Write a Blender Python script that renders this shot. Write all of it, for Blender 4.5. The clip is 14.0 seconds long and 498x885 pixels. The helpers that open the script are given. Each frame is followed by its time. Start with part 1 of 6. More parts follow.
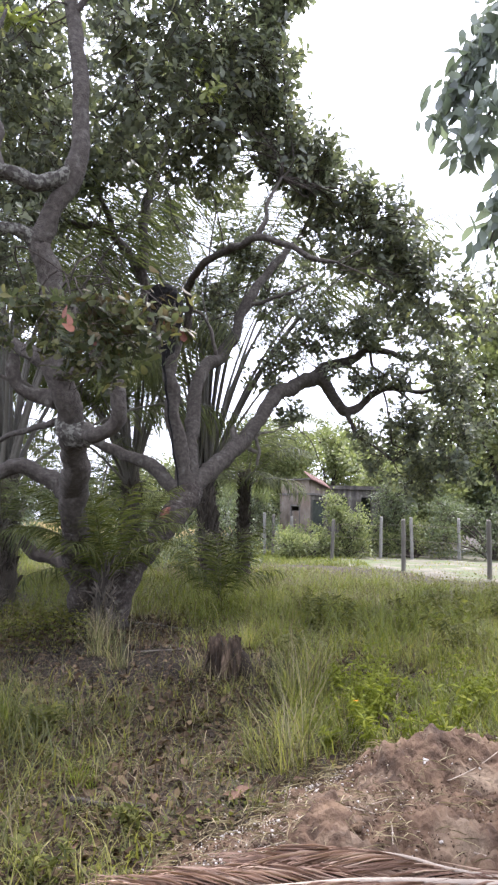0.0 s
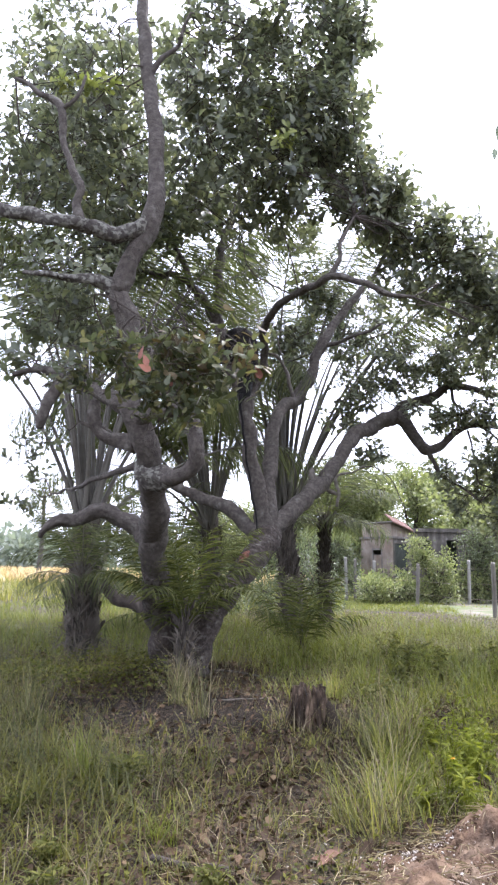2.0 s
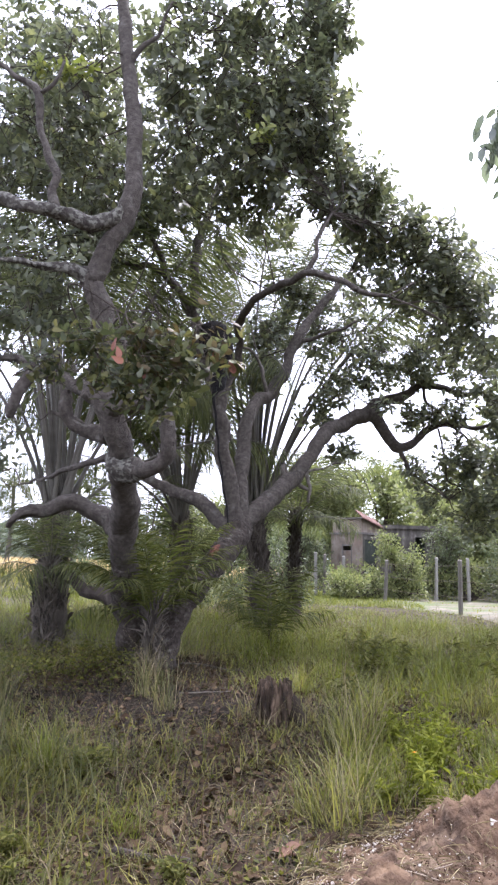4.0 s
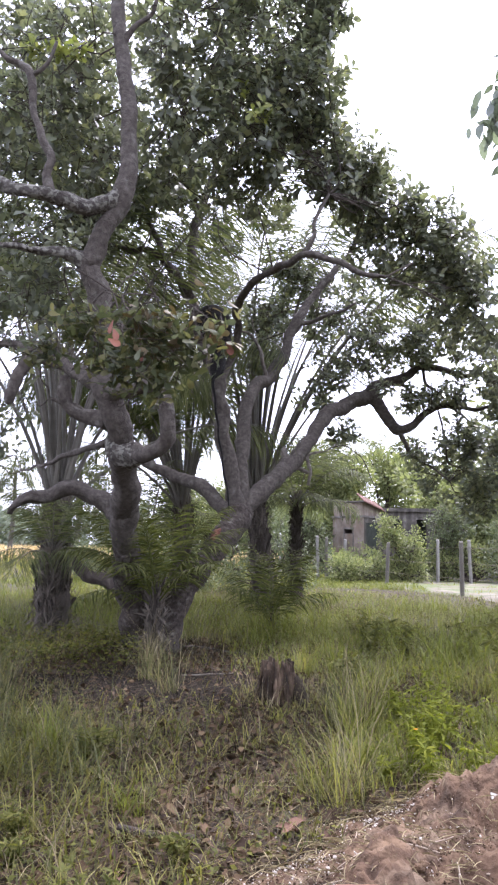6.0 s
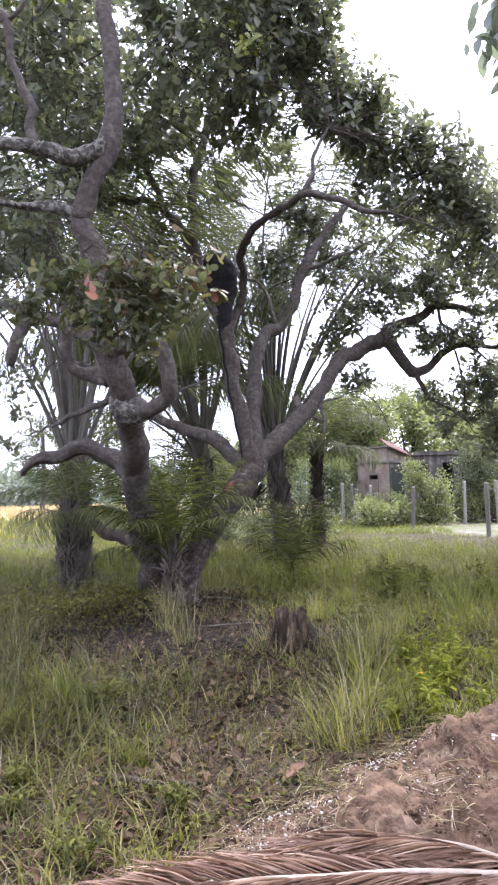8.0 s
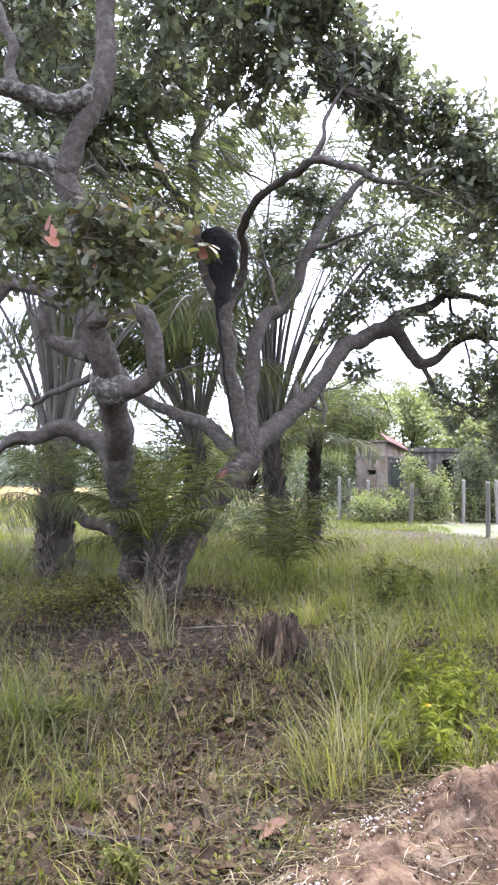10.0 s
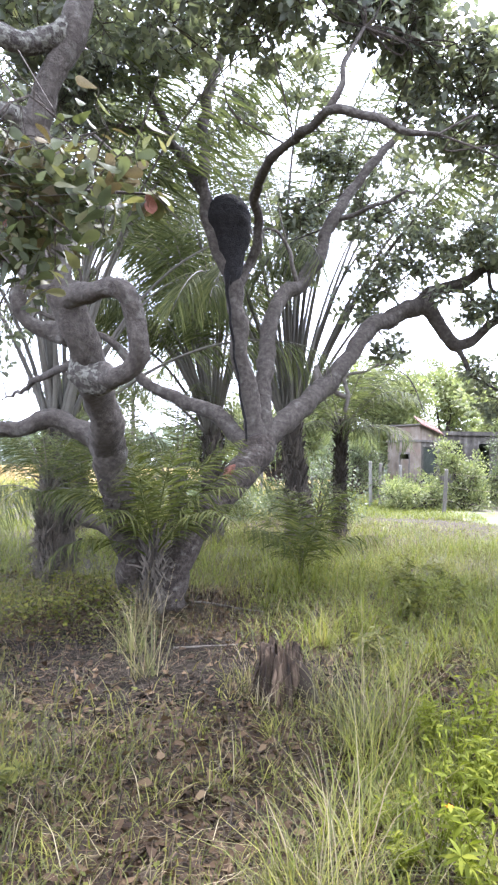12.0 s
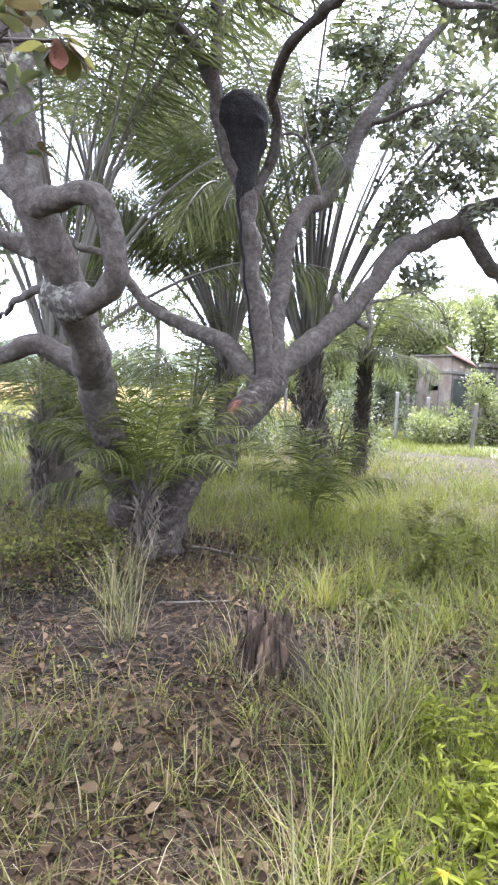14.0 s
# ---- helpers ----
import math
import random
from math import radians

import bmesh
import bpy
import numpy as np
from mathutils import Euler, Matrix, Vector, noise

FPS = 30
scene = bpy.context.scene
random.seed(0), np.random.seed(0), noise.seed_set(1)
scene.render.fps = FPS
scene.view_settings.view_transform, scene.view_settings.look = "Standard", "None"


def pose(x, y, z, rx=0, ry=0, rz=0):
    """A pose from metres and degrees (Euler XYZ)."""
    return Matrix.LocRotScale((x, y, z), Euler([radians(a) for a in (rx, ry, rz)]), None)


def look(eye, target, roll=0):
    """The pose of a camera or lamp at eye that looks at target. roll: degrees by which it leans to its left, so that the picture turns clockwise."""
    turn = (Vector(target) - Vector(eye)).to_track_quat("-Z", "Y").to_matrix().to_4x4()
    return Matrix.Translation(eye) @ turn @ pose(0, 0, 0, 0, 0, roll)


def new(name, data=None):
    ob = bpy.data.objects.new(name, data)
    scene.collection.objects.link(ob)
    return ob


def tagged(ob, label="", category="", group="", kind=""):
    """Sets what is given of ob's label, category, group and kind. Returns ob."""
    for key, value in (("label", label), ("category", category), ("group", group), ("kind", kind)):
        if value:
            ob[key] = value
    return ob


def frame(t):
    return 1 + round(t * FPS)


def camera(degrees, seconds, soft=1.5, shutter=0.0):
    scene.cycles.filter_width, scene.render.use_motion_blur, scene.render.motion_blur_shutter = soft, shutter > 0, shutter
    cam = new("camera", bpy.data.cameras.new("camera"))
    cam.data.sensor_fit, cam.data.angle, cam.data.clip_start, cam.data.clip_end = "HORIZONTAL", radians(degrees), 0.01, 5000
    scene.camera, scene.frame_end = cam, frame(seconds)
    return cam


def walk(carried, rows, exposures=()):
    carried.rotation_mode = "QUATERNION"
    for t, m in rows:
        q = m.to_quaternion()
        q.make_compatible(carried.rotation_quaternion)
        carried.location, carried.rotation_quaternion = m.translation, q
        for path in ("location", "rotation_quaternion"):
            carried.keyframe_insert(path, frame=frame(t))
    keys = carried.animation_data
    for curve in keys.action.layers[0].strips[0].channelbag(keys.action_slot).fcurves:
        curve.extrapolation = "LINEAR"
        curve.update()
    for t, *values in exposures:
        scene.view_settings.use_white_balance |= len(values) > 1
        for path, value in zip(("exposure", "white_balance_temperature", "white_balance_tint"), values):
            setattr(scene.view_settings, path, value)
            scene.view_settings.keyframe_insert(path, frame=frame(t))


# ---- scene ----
cam = camera(40.0, 14.0, soft=2.4)
PATH = [
    (0, (0.304, -1.401, 1.197), (0.173, 0.581, 1.432), 1.3),
    (0.5, (0.298, -1.309, 1.165), (-0.054, 0.644, 1.41), 0.4),
    (1, (0.29, -1.307, 1.168), (-0.055, 0.642, 1.451), 1.0),
    (1.5, (0.285, -1.317, 1.178), (-0.059, 0.625, 1.508), 1.0),
    (2, (0.289, -1.298, 1.178), (-0.067, 0.637, 1.537), 1.0),
    (2.5, (0.291, -1.3, 1.174), (-0.048, 0.639, 1.524), 0.8),
    (3, (0.294, -1.306, 1.182), (0.008, 0.641, 1.542), 1.4),
    (3.5, (0.297, -1.316, 1.186), (0.041, 0.635, 1.546), 1.7),
    (4, (0.298, -1.304, 1.182), (0.019, 0.646, 1.525), 1.9),
    (6.3, (0.309, -1.298, 1.164), (0.03, 0.66, 1.463), 1.1),
    (6.5, (0.308, -1.308, 1.168), (0.041, 0.651, 1.466), 1.3),
    (7, (0.337, -1.315, 1.175), (0.061, 0.642, 1.482), 0.3),
    (7.5, (0.41, -1.24, 1.157), (0.06, 0.71, 1.429), -0.0),
    (8, (0.468, -1.188, 1.166), (0.108, 0.773, 1.326), -1.4),
    (8.2, (0.463, -1.164, 1.168), (0.143, 0.805, 1.314), -1.1),
    (10.3, (0.413, -0.456, 1.19), (0.036, 1.504, 1.311), 1.9),
    (10.5, (0.419, -0.305, 1.177), (0.024, 1.655, 1.226), 2.9),
    (11, (0.461, -0.185, 1.286), (0.112, 1.784, 1.256), 2.0),
    (11.5, (0.502, -0.021, 1.35), (0.021, 1.92, 1.39), 2.7),
    (12, (0.505, 0.068, 1.355), (0.053, 2.015, 1.423), 1.3),
    (12.5, (0.467, 0.233, 1.346), (0.139, 2.206, 1.397), 2.8),
    (13, (0.479, 0.314, 1.375), (0.102, 2.276, 1.294), 3.2),
    (13.5, (0.557, 0.518, 1.419), (-0.012, 2.417, 1.156), 1.0),
    (14, (0.551, 0.679, 1.468), (0.03, 2.603, 1.311), 3.0),
]
walk(cam, [(t, look(eye, target, roll)) for t, eye, target, roll in PATH],
     exposures=[(0, 1.58, 5900, 20), (1, 1.74, 5750, 17), (1.5, 1.74, 5750, 20), (2.5, 1.74, 5850, 21), (4, 1.6, 5850, 23), (8.2, 1.78, 5800, 25), (10.3, 2.2, 5700, 20), (11, 2.42, 5600, 18), (12.5, 2.52, 5700, 19), (14, 2.56, 5700, 19)])

# ---------------------------------------------------------------- light and sky
SUN_AZ, SUN_EL = radians(20), radians(57)      # azimuth from +y towards +x
world = bpy.data.worlds.new("sky")
scene.world = world
world.use_nodes = True
wn, wl = world.node_tree.nodes, world.node_tree.links
wn.clear()
w_out = wn.new("ShaderNodeOutputWorld")
w_bg = wn.new("ShaderNodeBackground")
w_sky = wn.new("ShaderNodeTexSky")
w_sky.sky_type = "NISHITA"
w_sky.sun_disc = False
w_sky.sun_elevation, w_sky.sun_rotation = SUN_EL, SUN_AZ
w_sky.air_density, w_sky.dust_density, w_sky.ozone_density = 1.0, 4.0, 1.0
w_mix = wn.new("ShaderNodeMix")
w_mix.data_type = "RGBA"
w_mix.inputs[0].default_value = 0.7
w_mix.inputs[7].default_value = (10.5, 11.0, 11.6, 1)   # the white layer of cloud
wl.new(w_sky.outputs[0], w_mix.inputs[6])
wl.new(w_mix.outputs[2], w_bg.inputs[0])
w_bg.inputs[1].default_value = 0.12
wl.new(w_bg.outputs[0], w_out.inputs[0])

sun_data = bpy.data.lights.new("sun", "SUN")
sun_data.energy, sun_data.angle, sun_data.color = 3.2, radians(9), (1.0, 0.96, 0.88)
sun = new("sun", sun_data)
sun.matrix_basis = look((0, 0, 0), (-math.sin(SUN_AZ) * math.cos(SUN_EL), -math.cos(SUN_AZ) * math.cos(SUN_EL), -math.sin(SUN_EL)))


# ---------------------------------------------------------------- materials
def ramp_node(nodes, stops):
    r = nodes.new("ShaderNodeValToRGB")
    while len(r.color_ramp.elements) < len(stops):
        r.color_ramp.elements.new(0.5)
    for e, (p, c) in zip(r.color_ramp.elements, stops):
        e.position, e.color = p, (*c, 1)
    return r


def material(name, stops, rough=0.8, scale=6.0, detail=6.0, bump=0.3, bump_scale=40.0, vary="", amount=0.5, spec=0.3, see_through=0.0, through_tint=1.5, stretch=(1, 1, 1), blotch=None):
    """Noise at two scales through a ramp of colours; vary: island or object for random shifts; see_through: light through leaves."""
    m = bpy.data.materials.new(name)
    m.use_nodes = True
    n, l = m.node_tree.nodes, m.node_tree.links
    bsdf, out = n["Principled BSDF"], n["Material Output"]
    co = n.new("ShaderNodeTexCoord")
    mp = n.new("ShaderNodeMapping")
    mp.inputs["Scale"].default_value = stretch
    l.new(co.outputs["Object"], mp.inputs[0])
    big = n.new("ShaderNodeTexNoise")
    big.inputs["Scale"].default_value, big.inputs["Detail"].default_value = scale, detail
    l.new(mp.outputs[0], big.inputs["Vector"])
    fac = big.outputs["Fac"]
    if vary:
        rnd = n.new("ShaderNodeNewGeometry" if vary == "island" else "ShaderNodeObjectInfo")
        source = rnd.outputs["Random Per Island"] if vary == "island" else rnd.outputs["Random"]
        mixv = n.new("ShaderNodeMix")
        mixv.inputs[0].default_value = amount
        l.new(fac, mixv.inputs[2])
        l.new(source, mixv.inputs[3])
        fac = mixv.outputs[0]
    r = ramp_node(n, stops)
    l.new(fac, r.inputs[0])
    colour = r.outputs[0]
    if blotch:
        b_scale, b_low, b_high, b_colour = blotch
        bn = n.new("ShaderNodeTexNoise")
        bn.inputs["Scale"].default_value, bn.inputs["Detail"].default_value = b_scale, 5
        l.new(co.outputs["Object"], bn.inputs["Vector"])
        mr = n.new("ShaderNodeMapRange")
        mr.inputs[1].default_value, mr.inputs[2].default_value = b_low, b_high
        l.new(bn.outputs["Fac"], mr.inputs[0])
        bm_ = n.new("ShaderNodeMix")
        bm_.data_type = "RGBA"
        bm_.inputs[7].default_value = (*b_colour, 1)
        l.new(mr.outputs[0], bm_.inputs[0])
        l.new(colour, bm_.inputs[6])
        colour = bm_.outputs[2]
    l.new(colour, bsdf.inputs["Base Color"])
    bsdf.inputs["Roughness"].default_value = rough
    bsdf.inputs["Specular IOR Level"].default_value = spec
    if bump:
        fine = n.new("ShaderNodeTexNoise")
        fine.inputs["Scale"].default_value, fine.inputs["Detail"].default_value = bump_scale, 6
        l.new(mp.outputs[0], fine.inputs["Vector"])
        bp = n.new("ShaderNodeBump")
        bp.inputs["Strength"].default_value, bp.inputs["Distance"].default_value = bump, 0.02
        l.new(fine.outputs["Fac"], bp.inputs["Height"])
        l.new(bp.outputs[0], bsdf.inputs["Normal"])
    if see_through:
        tr = n.new("ShaderNodeBsdfTranslucent")
        tint = n.new("ShaderNodeVectorMath")
        tint.operation = "MULTIPLY"
        tint.inputs[1].default_value = (through_tint, through_tint * 1.05, through_tint * 0.75)
        l.new(colour, tint.inputs[0])
        l.new(tint.outputs[0], tr.inputs[0])
        ms = n.new("ShaderNodeMixShader")
        ms.inputs[0].default_value = see_through
        l.new(bsdf.outputs[0], ms.inputs[1])
        l.new(tr.outputs[0], ms.inputs[2])
        l.new(ms.outputs[0], out.inputs[0])
    return m


BARK = material("grey_bark", [(0.3, (0.044, 0.036, 0.029)), (0.5, (0.068, 0.057, 0.047)), (0.7, (0.096, 0.082, 0.069))], 0.95, 24, 15, 0.85, 60, blotch=(11, 0.58, 0.74, (0.13, 0.122, 0.102)))
BARK_LICHEN = material("lichen_crusted_bark", [(0.3, (0.0342, 0.0276, 0.0228)), (0.5, (0.0627, 0.0532, 0.0446)), (0.7, (0.0912, 0.0808, 0.0684))], 0.95, 18, 14, 1.0, 80, blotch=(26, 0.48, 0.58, (0.175, 0.168, 0.138)))
BARK_TRUNK = material("rough_brown_bark", [(0.3, (0.016, 0.0115, 0.0085)), (0.5, (0.04, 0.031, 0.0245)), (0.72, (0.078, 0.063, 0.051))], 0.95, 26, 14, 1.0, 60, blotch=(14, 0.6, 0.76, (0.13, 0.118, 0.1)))
BARK_DARK = material("dark_bark", [(0.3, (0.03, 0.023, 0.018)), (0.6, (0.07, 0.056, 0.045)), (0.8, (0.14, 0.117, 0.094))], 0.95, 9, 8, 0.8, 50)
BARK_RAW = material("raw_red_bark", [(0.3, (0.05, 0.022, 0.014)), (0.55, (0.14, 0.055, 0.033)), (0.8, (0.25, 0.13, 0.085))], 0.9, 18, 12, 1.0, 60)
DEAD_WOOD = material("pale_dead_wood", [(0.3, (0.06, 0.051, 0.041)), (0.7, (0.155, 0.136, 0.112))], 0.85, 20, 8, 0.6, 60)
LEAF = material("cashew_leaf", [(0.15, (0.0695, 0.075, 0.0552)), (0.5, (0.117, 0.128, 0.0828)), (0.82, (0.163, 0.175, 0.1)), (0.985, (0.293, 0.274, 0.113))], 0.45, 4, 3, 0.15, 30, "island", 0.75, 0.5, 0.38, 1.5)
LEAF_LIT = material("lit_cashew_leaf", [(0.2, (0.13, 0.15, 0.04)), (0.6, (0.2, 0.22, 0.06)), (0.95, (0.32, 0.31, 0.1))], 0.4, 9, 4, 0.2, 40, "island", 0.7, 0.5, 0.45, 1.6)
LEAF_FRESH = material("fresh_cashew_leaf", [(0.2, (0.0324, 0.0374, 0.0151)), (0.6, (0.059, 0.0648, 0.0245)), (0.95, (0.115, 0.112, 0.0432))], 0.55, 12, 4, 0.2, 40, "object", 0.6, 0.25, 0.32, 1.6)
LEAF_RED = material("withered_red_leaf", [(0.3, (0.13, 0.048, 0.033)), (0.7, (0.26, 0.11, 0.075))], 0.6, 14, 4, 0.2, 40, "object", 0.5, 0.3, 0.25, 1.2)
LEAF_BROWN = material("olive_brown_leaf", [(0.3, (0.0638, 0.0467, 0.0213)), (0.7, (0.128, 0.0978, 0.0467))], 0.6, 14, 4, 0.2, 40, "object", 0.5, 0.3, 0.25, 1.2)
LEAF_DRY = material("curled_dry_leaf", [(0.3, (0.042, 0.0203, 0.0119)), (0.7, (0.105, 0.056, 0.035))], 0.75, 22, 6, 0.4, 60, "object", 0.5, 0.2)
LEAF_OLIVE = material("olive_leaf_mass", [(0.15, (0.036, 0.0418, 0.0216)), (0.5, (0.0648, 0.0742, 0.0324)), (0.8, (0.101, 0.095, 0.0396)), (0.97, (0.187, 0.166, 0.0648))], 0.55, 9, 4, 0.2, 40, "island", 0.75, 0.25, 0.4, 1.5)
LEAF_DROOP = material("grey_green_leaf", [(0.2, (0.0744, 0.0899, 0.0682)), (0.8, (0.161, 0.186, 0.143))], 0.3, 5, 3, 0.15, 30, "island", 0.7, 0.7, 0.4, 1.5)
FROND = material("palm_leaflet", [(0.2, (0.042, 0.05, 0.021)), (0.6, (0.08, 0.091, 0.038)), (0.95, (0.16, 0.16, 0.075))], 0.65, 3, 3, 0.1, 30, "island", 0.6, 0.18, 0.42, 1.6)
FROND_YOUNG = material("young_palm_leaflet", [(0.2, (0.0318, 0.0378, 0.0106)), (0.6, (0.0662, 0.0738, 0.0201)), (0.95, (0.132, 0.13, 0.0478))], 0.7, 3, 3, 0.1, 30, "island", 0.6, 0.12, 0.4, 1.5)
PETIOLE = material("palm_stalk", [(0.2, (0.0615, 0.0558, 0.0443)), (0.8, (0.148, 0.134, 0.107))], 0.6, 8, 5, 0.3, 40, "object", 0.4, stretch=(0.2, 1, 1))
BOOT = material("palm_leaf_base", [(0.25, (0.026, 0.021, 0.016)), (0.6, (0.062, 0.051, 0.04)), (0.9, (0.15, 0.128, 0.102))], 0.95, 12, 6, 0.8, 60, "object", 0.5, stretch=(1, 1, 0.3))
DRY_FROND = material("dry_palm_leaflet", [(0.2, (0.149, 0.084, 0.0572)), (0.6, (0.276, 0.173, 0.121)), (0.95, (0.494, 0.362, 0.267))], 0.7, 6, 5, 0.3, 60, "island", 0.75, 0.3, 0.12, 1.1)
DRY_STALK = material("dry_palm_stalk", [(0.2, (0.2, 0.152, 0.112)), (0.8, (0.38, 0.315, 0.245))], 0.6, 10, 6, 0.4, 60)
SOIL = material("brown_litter_soil", [(0.25, (0.0135, 0.00863, 0.00487)), (0.5, (0.0315, 0.021, 0.012)), (0.75, (0.0638, 0.045, 0.027))], 0.95, 6.5, 10, 0.9, 60, blotch=(0.9, 0.52, 0.7, (0.044, 0.046, 0.018)))
MOUND = material("reddish_soil", [(0.32, (0.0302, 0.0166, 0.00912)), (0.5, (0.0776, 0.0454, 0.0261)), (0.7, (0.14, 0.0909, 0.0546))], 0.95, 10, 15, 1.0, 36, blotch=(4.5, 0.54, 0.7, (0.17, 0.123, 0.082)))
CLOD = material("soil_clod", [(0.2, (0.0485, 0.0275, 0.0147)), (0.8, (0.14, 0.0867, 0.0488))], 0.95, 2, 6, 0.8, 6, "object", 0.6)
PEBBLE = material("white_rubble", [(0.2, (0.26, 0.225, 0.19)), (0.8, (0.52, 0.48, 0.43))], 0.85, 20, 4, 0.4, 80, "object", 0.5)
LITTER = material("fallen_leaf", [(0.1, (0.0195, 0.0108, 0.0055)), (0.45, (0.046, 0.0265, 0.0125)), (0.78, (0.08, 0.05, 0.025)), (0.98, (0.135, 0.094, 0.05))], 0.8, 5, 4, 0.3, 60, "island", 0.85, 0.2, 0.1, 1.0)
GRASS = material("green_grass", [(0.1, (0.07, 0.076, 0.014)), (0.5, (0.145, 0.146, 0.027)), (0.8, (0.22, 0.2, 0.05)), (0.97, (0.37, 0.3, 0.14))], 0.6, 0.5, 4, 0, 30, "island", 0.7, 0.3, 0.38, 1.5)
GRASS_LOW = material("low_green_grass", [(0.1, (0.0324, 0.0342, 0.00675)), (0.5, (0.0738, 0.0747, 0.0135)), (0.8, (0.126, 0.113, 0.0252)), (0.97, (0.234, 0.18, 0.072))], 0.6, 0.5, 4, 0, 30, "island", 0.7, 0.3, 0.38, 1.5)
GRASS_LUSH = material("lush_grass", [(0.1, (0.0446, 0.0536, 0.0072)), (0.55, (0.103, 0.119, 0.0153)), (0.85, (0.179, 0.179, 0.0306)), (0.98, (0.291, 0.247, 0.081))], 0.55, 0.45, 5, 0, 30, "island", 0.6, 0.3, 0.4, 1.5)
GRASS_DRY = material("dry_grass", [(0.1, (0.07, 0.053, 0.029)), (0.5, (0.14, 0.11, 0.06)), (0.95, (0.32, 0.27, 0.165))], 0.75, 0.7, 4, 0, 30, "island", 0.8, 0.2, 0.25, 1.2)
GRASS_GREY = material("greyish_grass", [(0.1, (0.041, 0.045, 0.0165)), (0.6, (0.084, 0.086, 0.032)), (0.95, (0.185, 0.164, 0.08))], 0.7, 0.7, 4, 0, 30, "island", 0.8, 0.2, 0.3, 1.3)
WEED = material("bright_weed_leaf", [(0.1, (0.058, 0.07, 0.006)), (0.6, (0.118, 0.133, 0.0115)), (0.95, (0.2, 0.2, 0.028))], 0.7, 5, 4, 0.1, 40, "island", 0.75, 0.1, 0.38, 1.5)
HERB = material("low_herb_leaf", [(0.1, (0.0382, 0.0433, 0.0085)), (0.6, (0.0816, 0.085, 0.0161)), (0.95, (0.162, 0.151, 0.034))], 0.65, 2, 4, 0.1, 40, "island", 0.7, 0.15, 0.38, 1.5)
BUSH = material("bright_bush_leaf", [(0.1, (0.085, 0.1, 0.038)), (0.5, (0.15, 0.168, 0.068)), (0.95, (0.27, 0.28, 0.12))], 0.5, 0.8, 4, 0, 40, "island", 0.6, 0.4, 0.4, 1.5)
BUSH_DARK = material("dark_bush_leaf", [(0.1, (0.045, 0.058, 0.03)), (0.5, (0.085, 0.102, 0.05)), (0.95, (0.16, 0.175, 0.085))], 0.5, 0.8, 4, 0, 40, "island", 0.6, 0.4, 0.36, 1.5)
# the haze of distance is mixed into this pale leaf colour
FAR_GREEN = material("hazed_foliage", [(0.1, (0.13, 0.15, 0.12)), (0.6, (0.2, 0.225, 0.18)), (0.95, (0.27, 0.3, 0.24))], 0.8, 0.2, 4, 0, 40, "island", 0.6, 0.2, 0.3, 1.3)
FIELD = material("ripe_field_grass", [(0.2, (0.34, 0.24, 0.11)), (0.6, (0.5, 0.37, 0.19)), (0.95, (0.62, 0.5, 0.3))], 0.8, 0.3, 4, 0, 40, "island", 0.7, 0.2, 0.25, 1.2)
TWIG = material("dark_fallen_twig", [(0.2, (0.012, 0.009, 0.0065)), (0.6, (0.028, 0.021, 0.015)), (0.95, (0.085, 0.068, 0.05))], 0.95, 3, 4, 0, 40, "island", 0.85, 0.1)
NEST = material("black_termite_nest", [(0.3, (0.006, 0.005, 0.005)), (0.6, (0.014, 0.012, 0.011)), (0.85, (0.03, 0.026, 0.023))], 0.95, 25, 8, 0.9, 70)
STUMP = material("rotten_stump", [(0.35, (0.014, 0.0085, 0.0052)), (0.5, (0.045, 0.0295, 0.018)), (0.68, (0.12, 0.082, 0.053))], 0.95, 22, 12, 1.0, 60, stretch=(1, 1, 0.16))
POST = material("weathered_post", [(0.2, (0.072, 0.0648, 0.0533)), (0.8, (0.173, 0.158, 0.133))], 0.9, 6, 8, 0.6, 60, "object", 0.3, stretch=(1, 1, 0.3))
POST_PALE = material("pale_post", [(0.2, (0.137, 0.13, 0.112)), (0.8, (0.274, 0.259, 0.23))], 0.9, 6, 6, 0.5, 60, "object", 0.3)
WIRE = material("rusty_wire", [(0.3, (0.1, 0.07, 0.05)), (0.7, (0.2, 0.16, 0.13))], 0.7, 30, 3, 0)
PLASTER = material("stained_plaster", [(0.25, (0.104, 0.08, 0.0616)), (0.5, (0.192, 0.156, 0.124)), (0.75, (0.288, 0.252, 0.212))], 0.9, 2.2, 12, 0.6, 30, blotch=(1.6, 0.5, 0.66, (0.17, 0.12, 0.09)))
RUIN = material("stained_and_shaded_masonry", [(0.3, (0.045, 0.04, 0.034)), (0.55, (0.09, 0.08, 0.068)), (0.75, (0.2, 0.185, 0.16))], 0.95, 2.4, 12, 0.6, 30)
ROOF = material("weathered_roof_slab", [(0.25, (0.07, 0.06, 0.052)), (0.75, (0.2, 0.18, 0.16))], 0.9, 3, 8, 0.5, 30)
TILE = material("red_roof_tile", [(0.2, (0.085, 0.042, 0.032)), (0.8, (0.15, 0.08, 0.063))], 0.85, 6, 6, 0.4, 50, "object", 0.4)
INNER = material("shade_dark_timber", [(0.2, (0.022, 0.026, 0.02)), (0.8, (0.05, 0.056, 0.045))], 0.9, 6, 6, 0.4, 50)
SAND = material("pale_sand_yard", [(0.3, (0.0792, 0.0704, 0.0466)), (0.5, (0.128, 0.114, 0.0836)), (0.7, (0.189, 0.173, 0.136))], 0.95, 1.4, 14, 0.5, 20, blotch=(0.9, 0.46, 0.56, (0.085, 0.1, 0.038)))
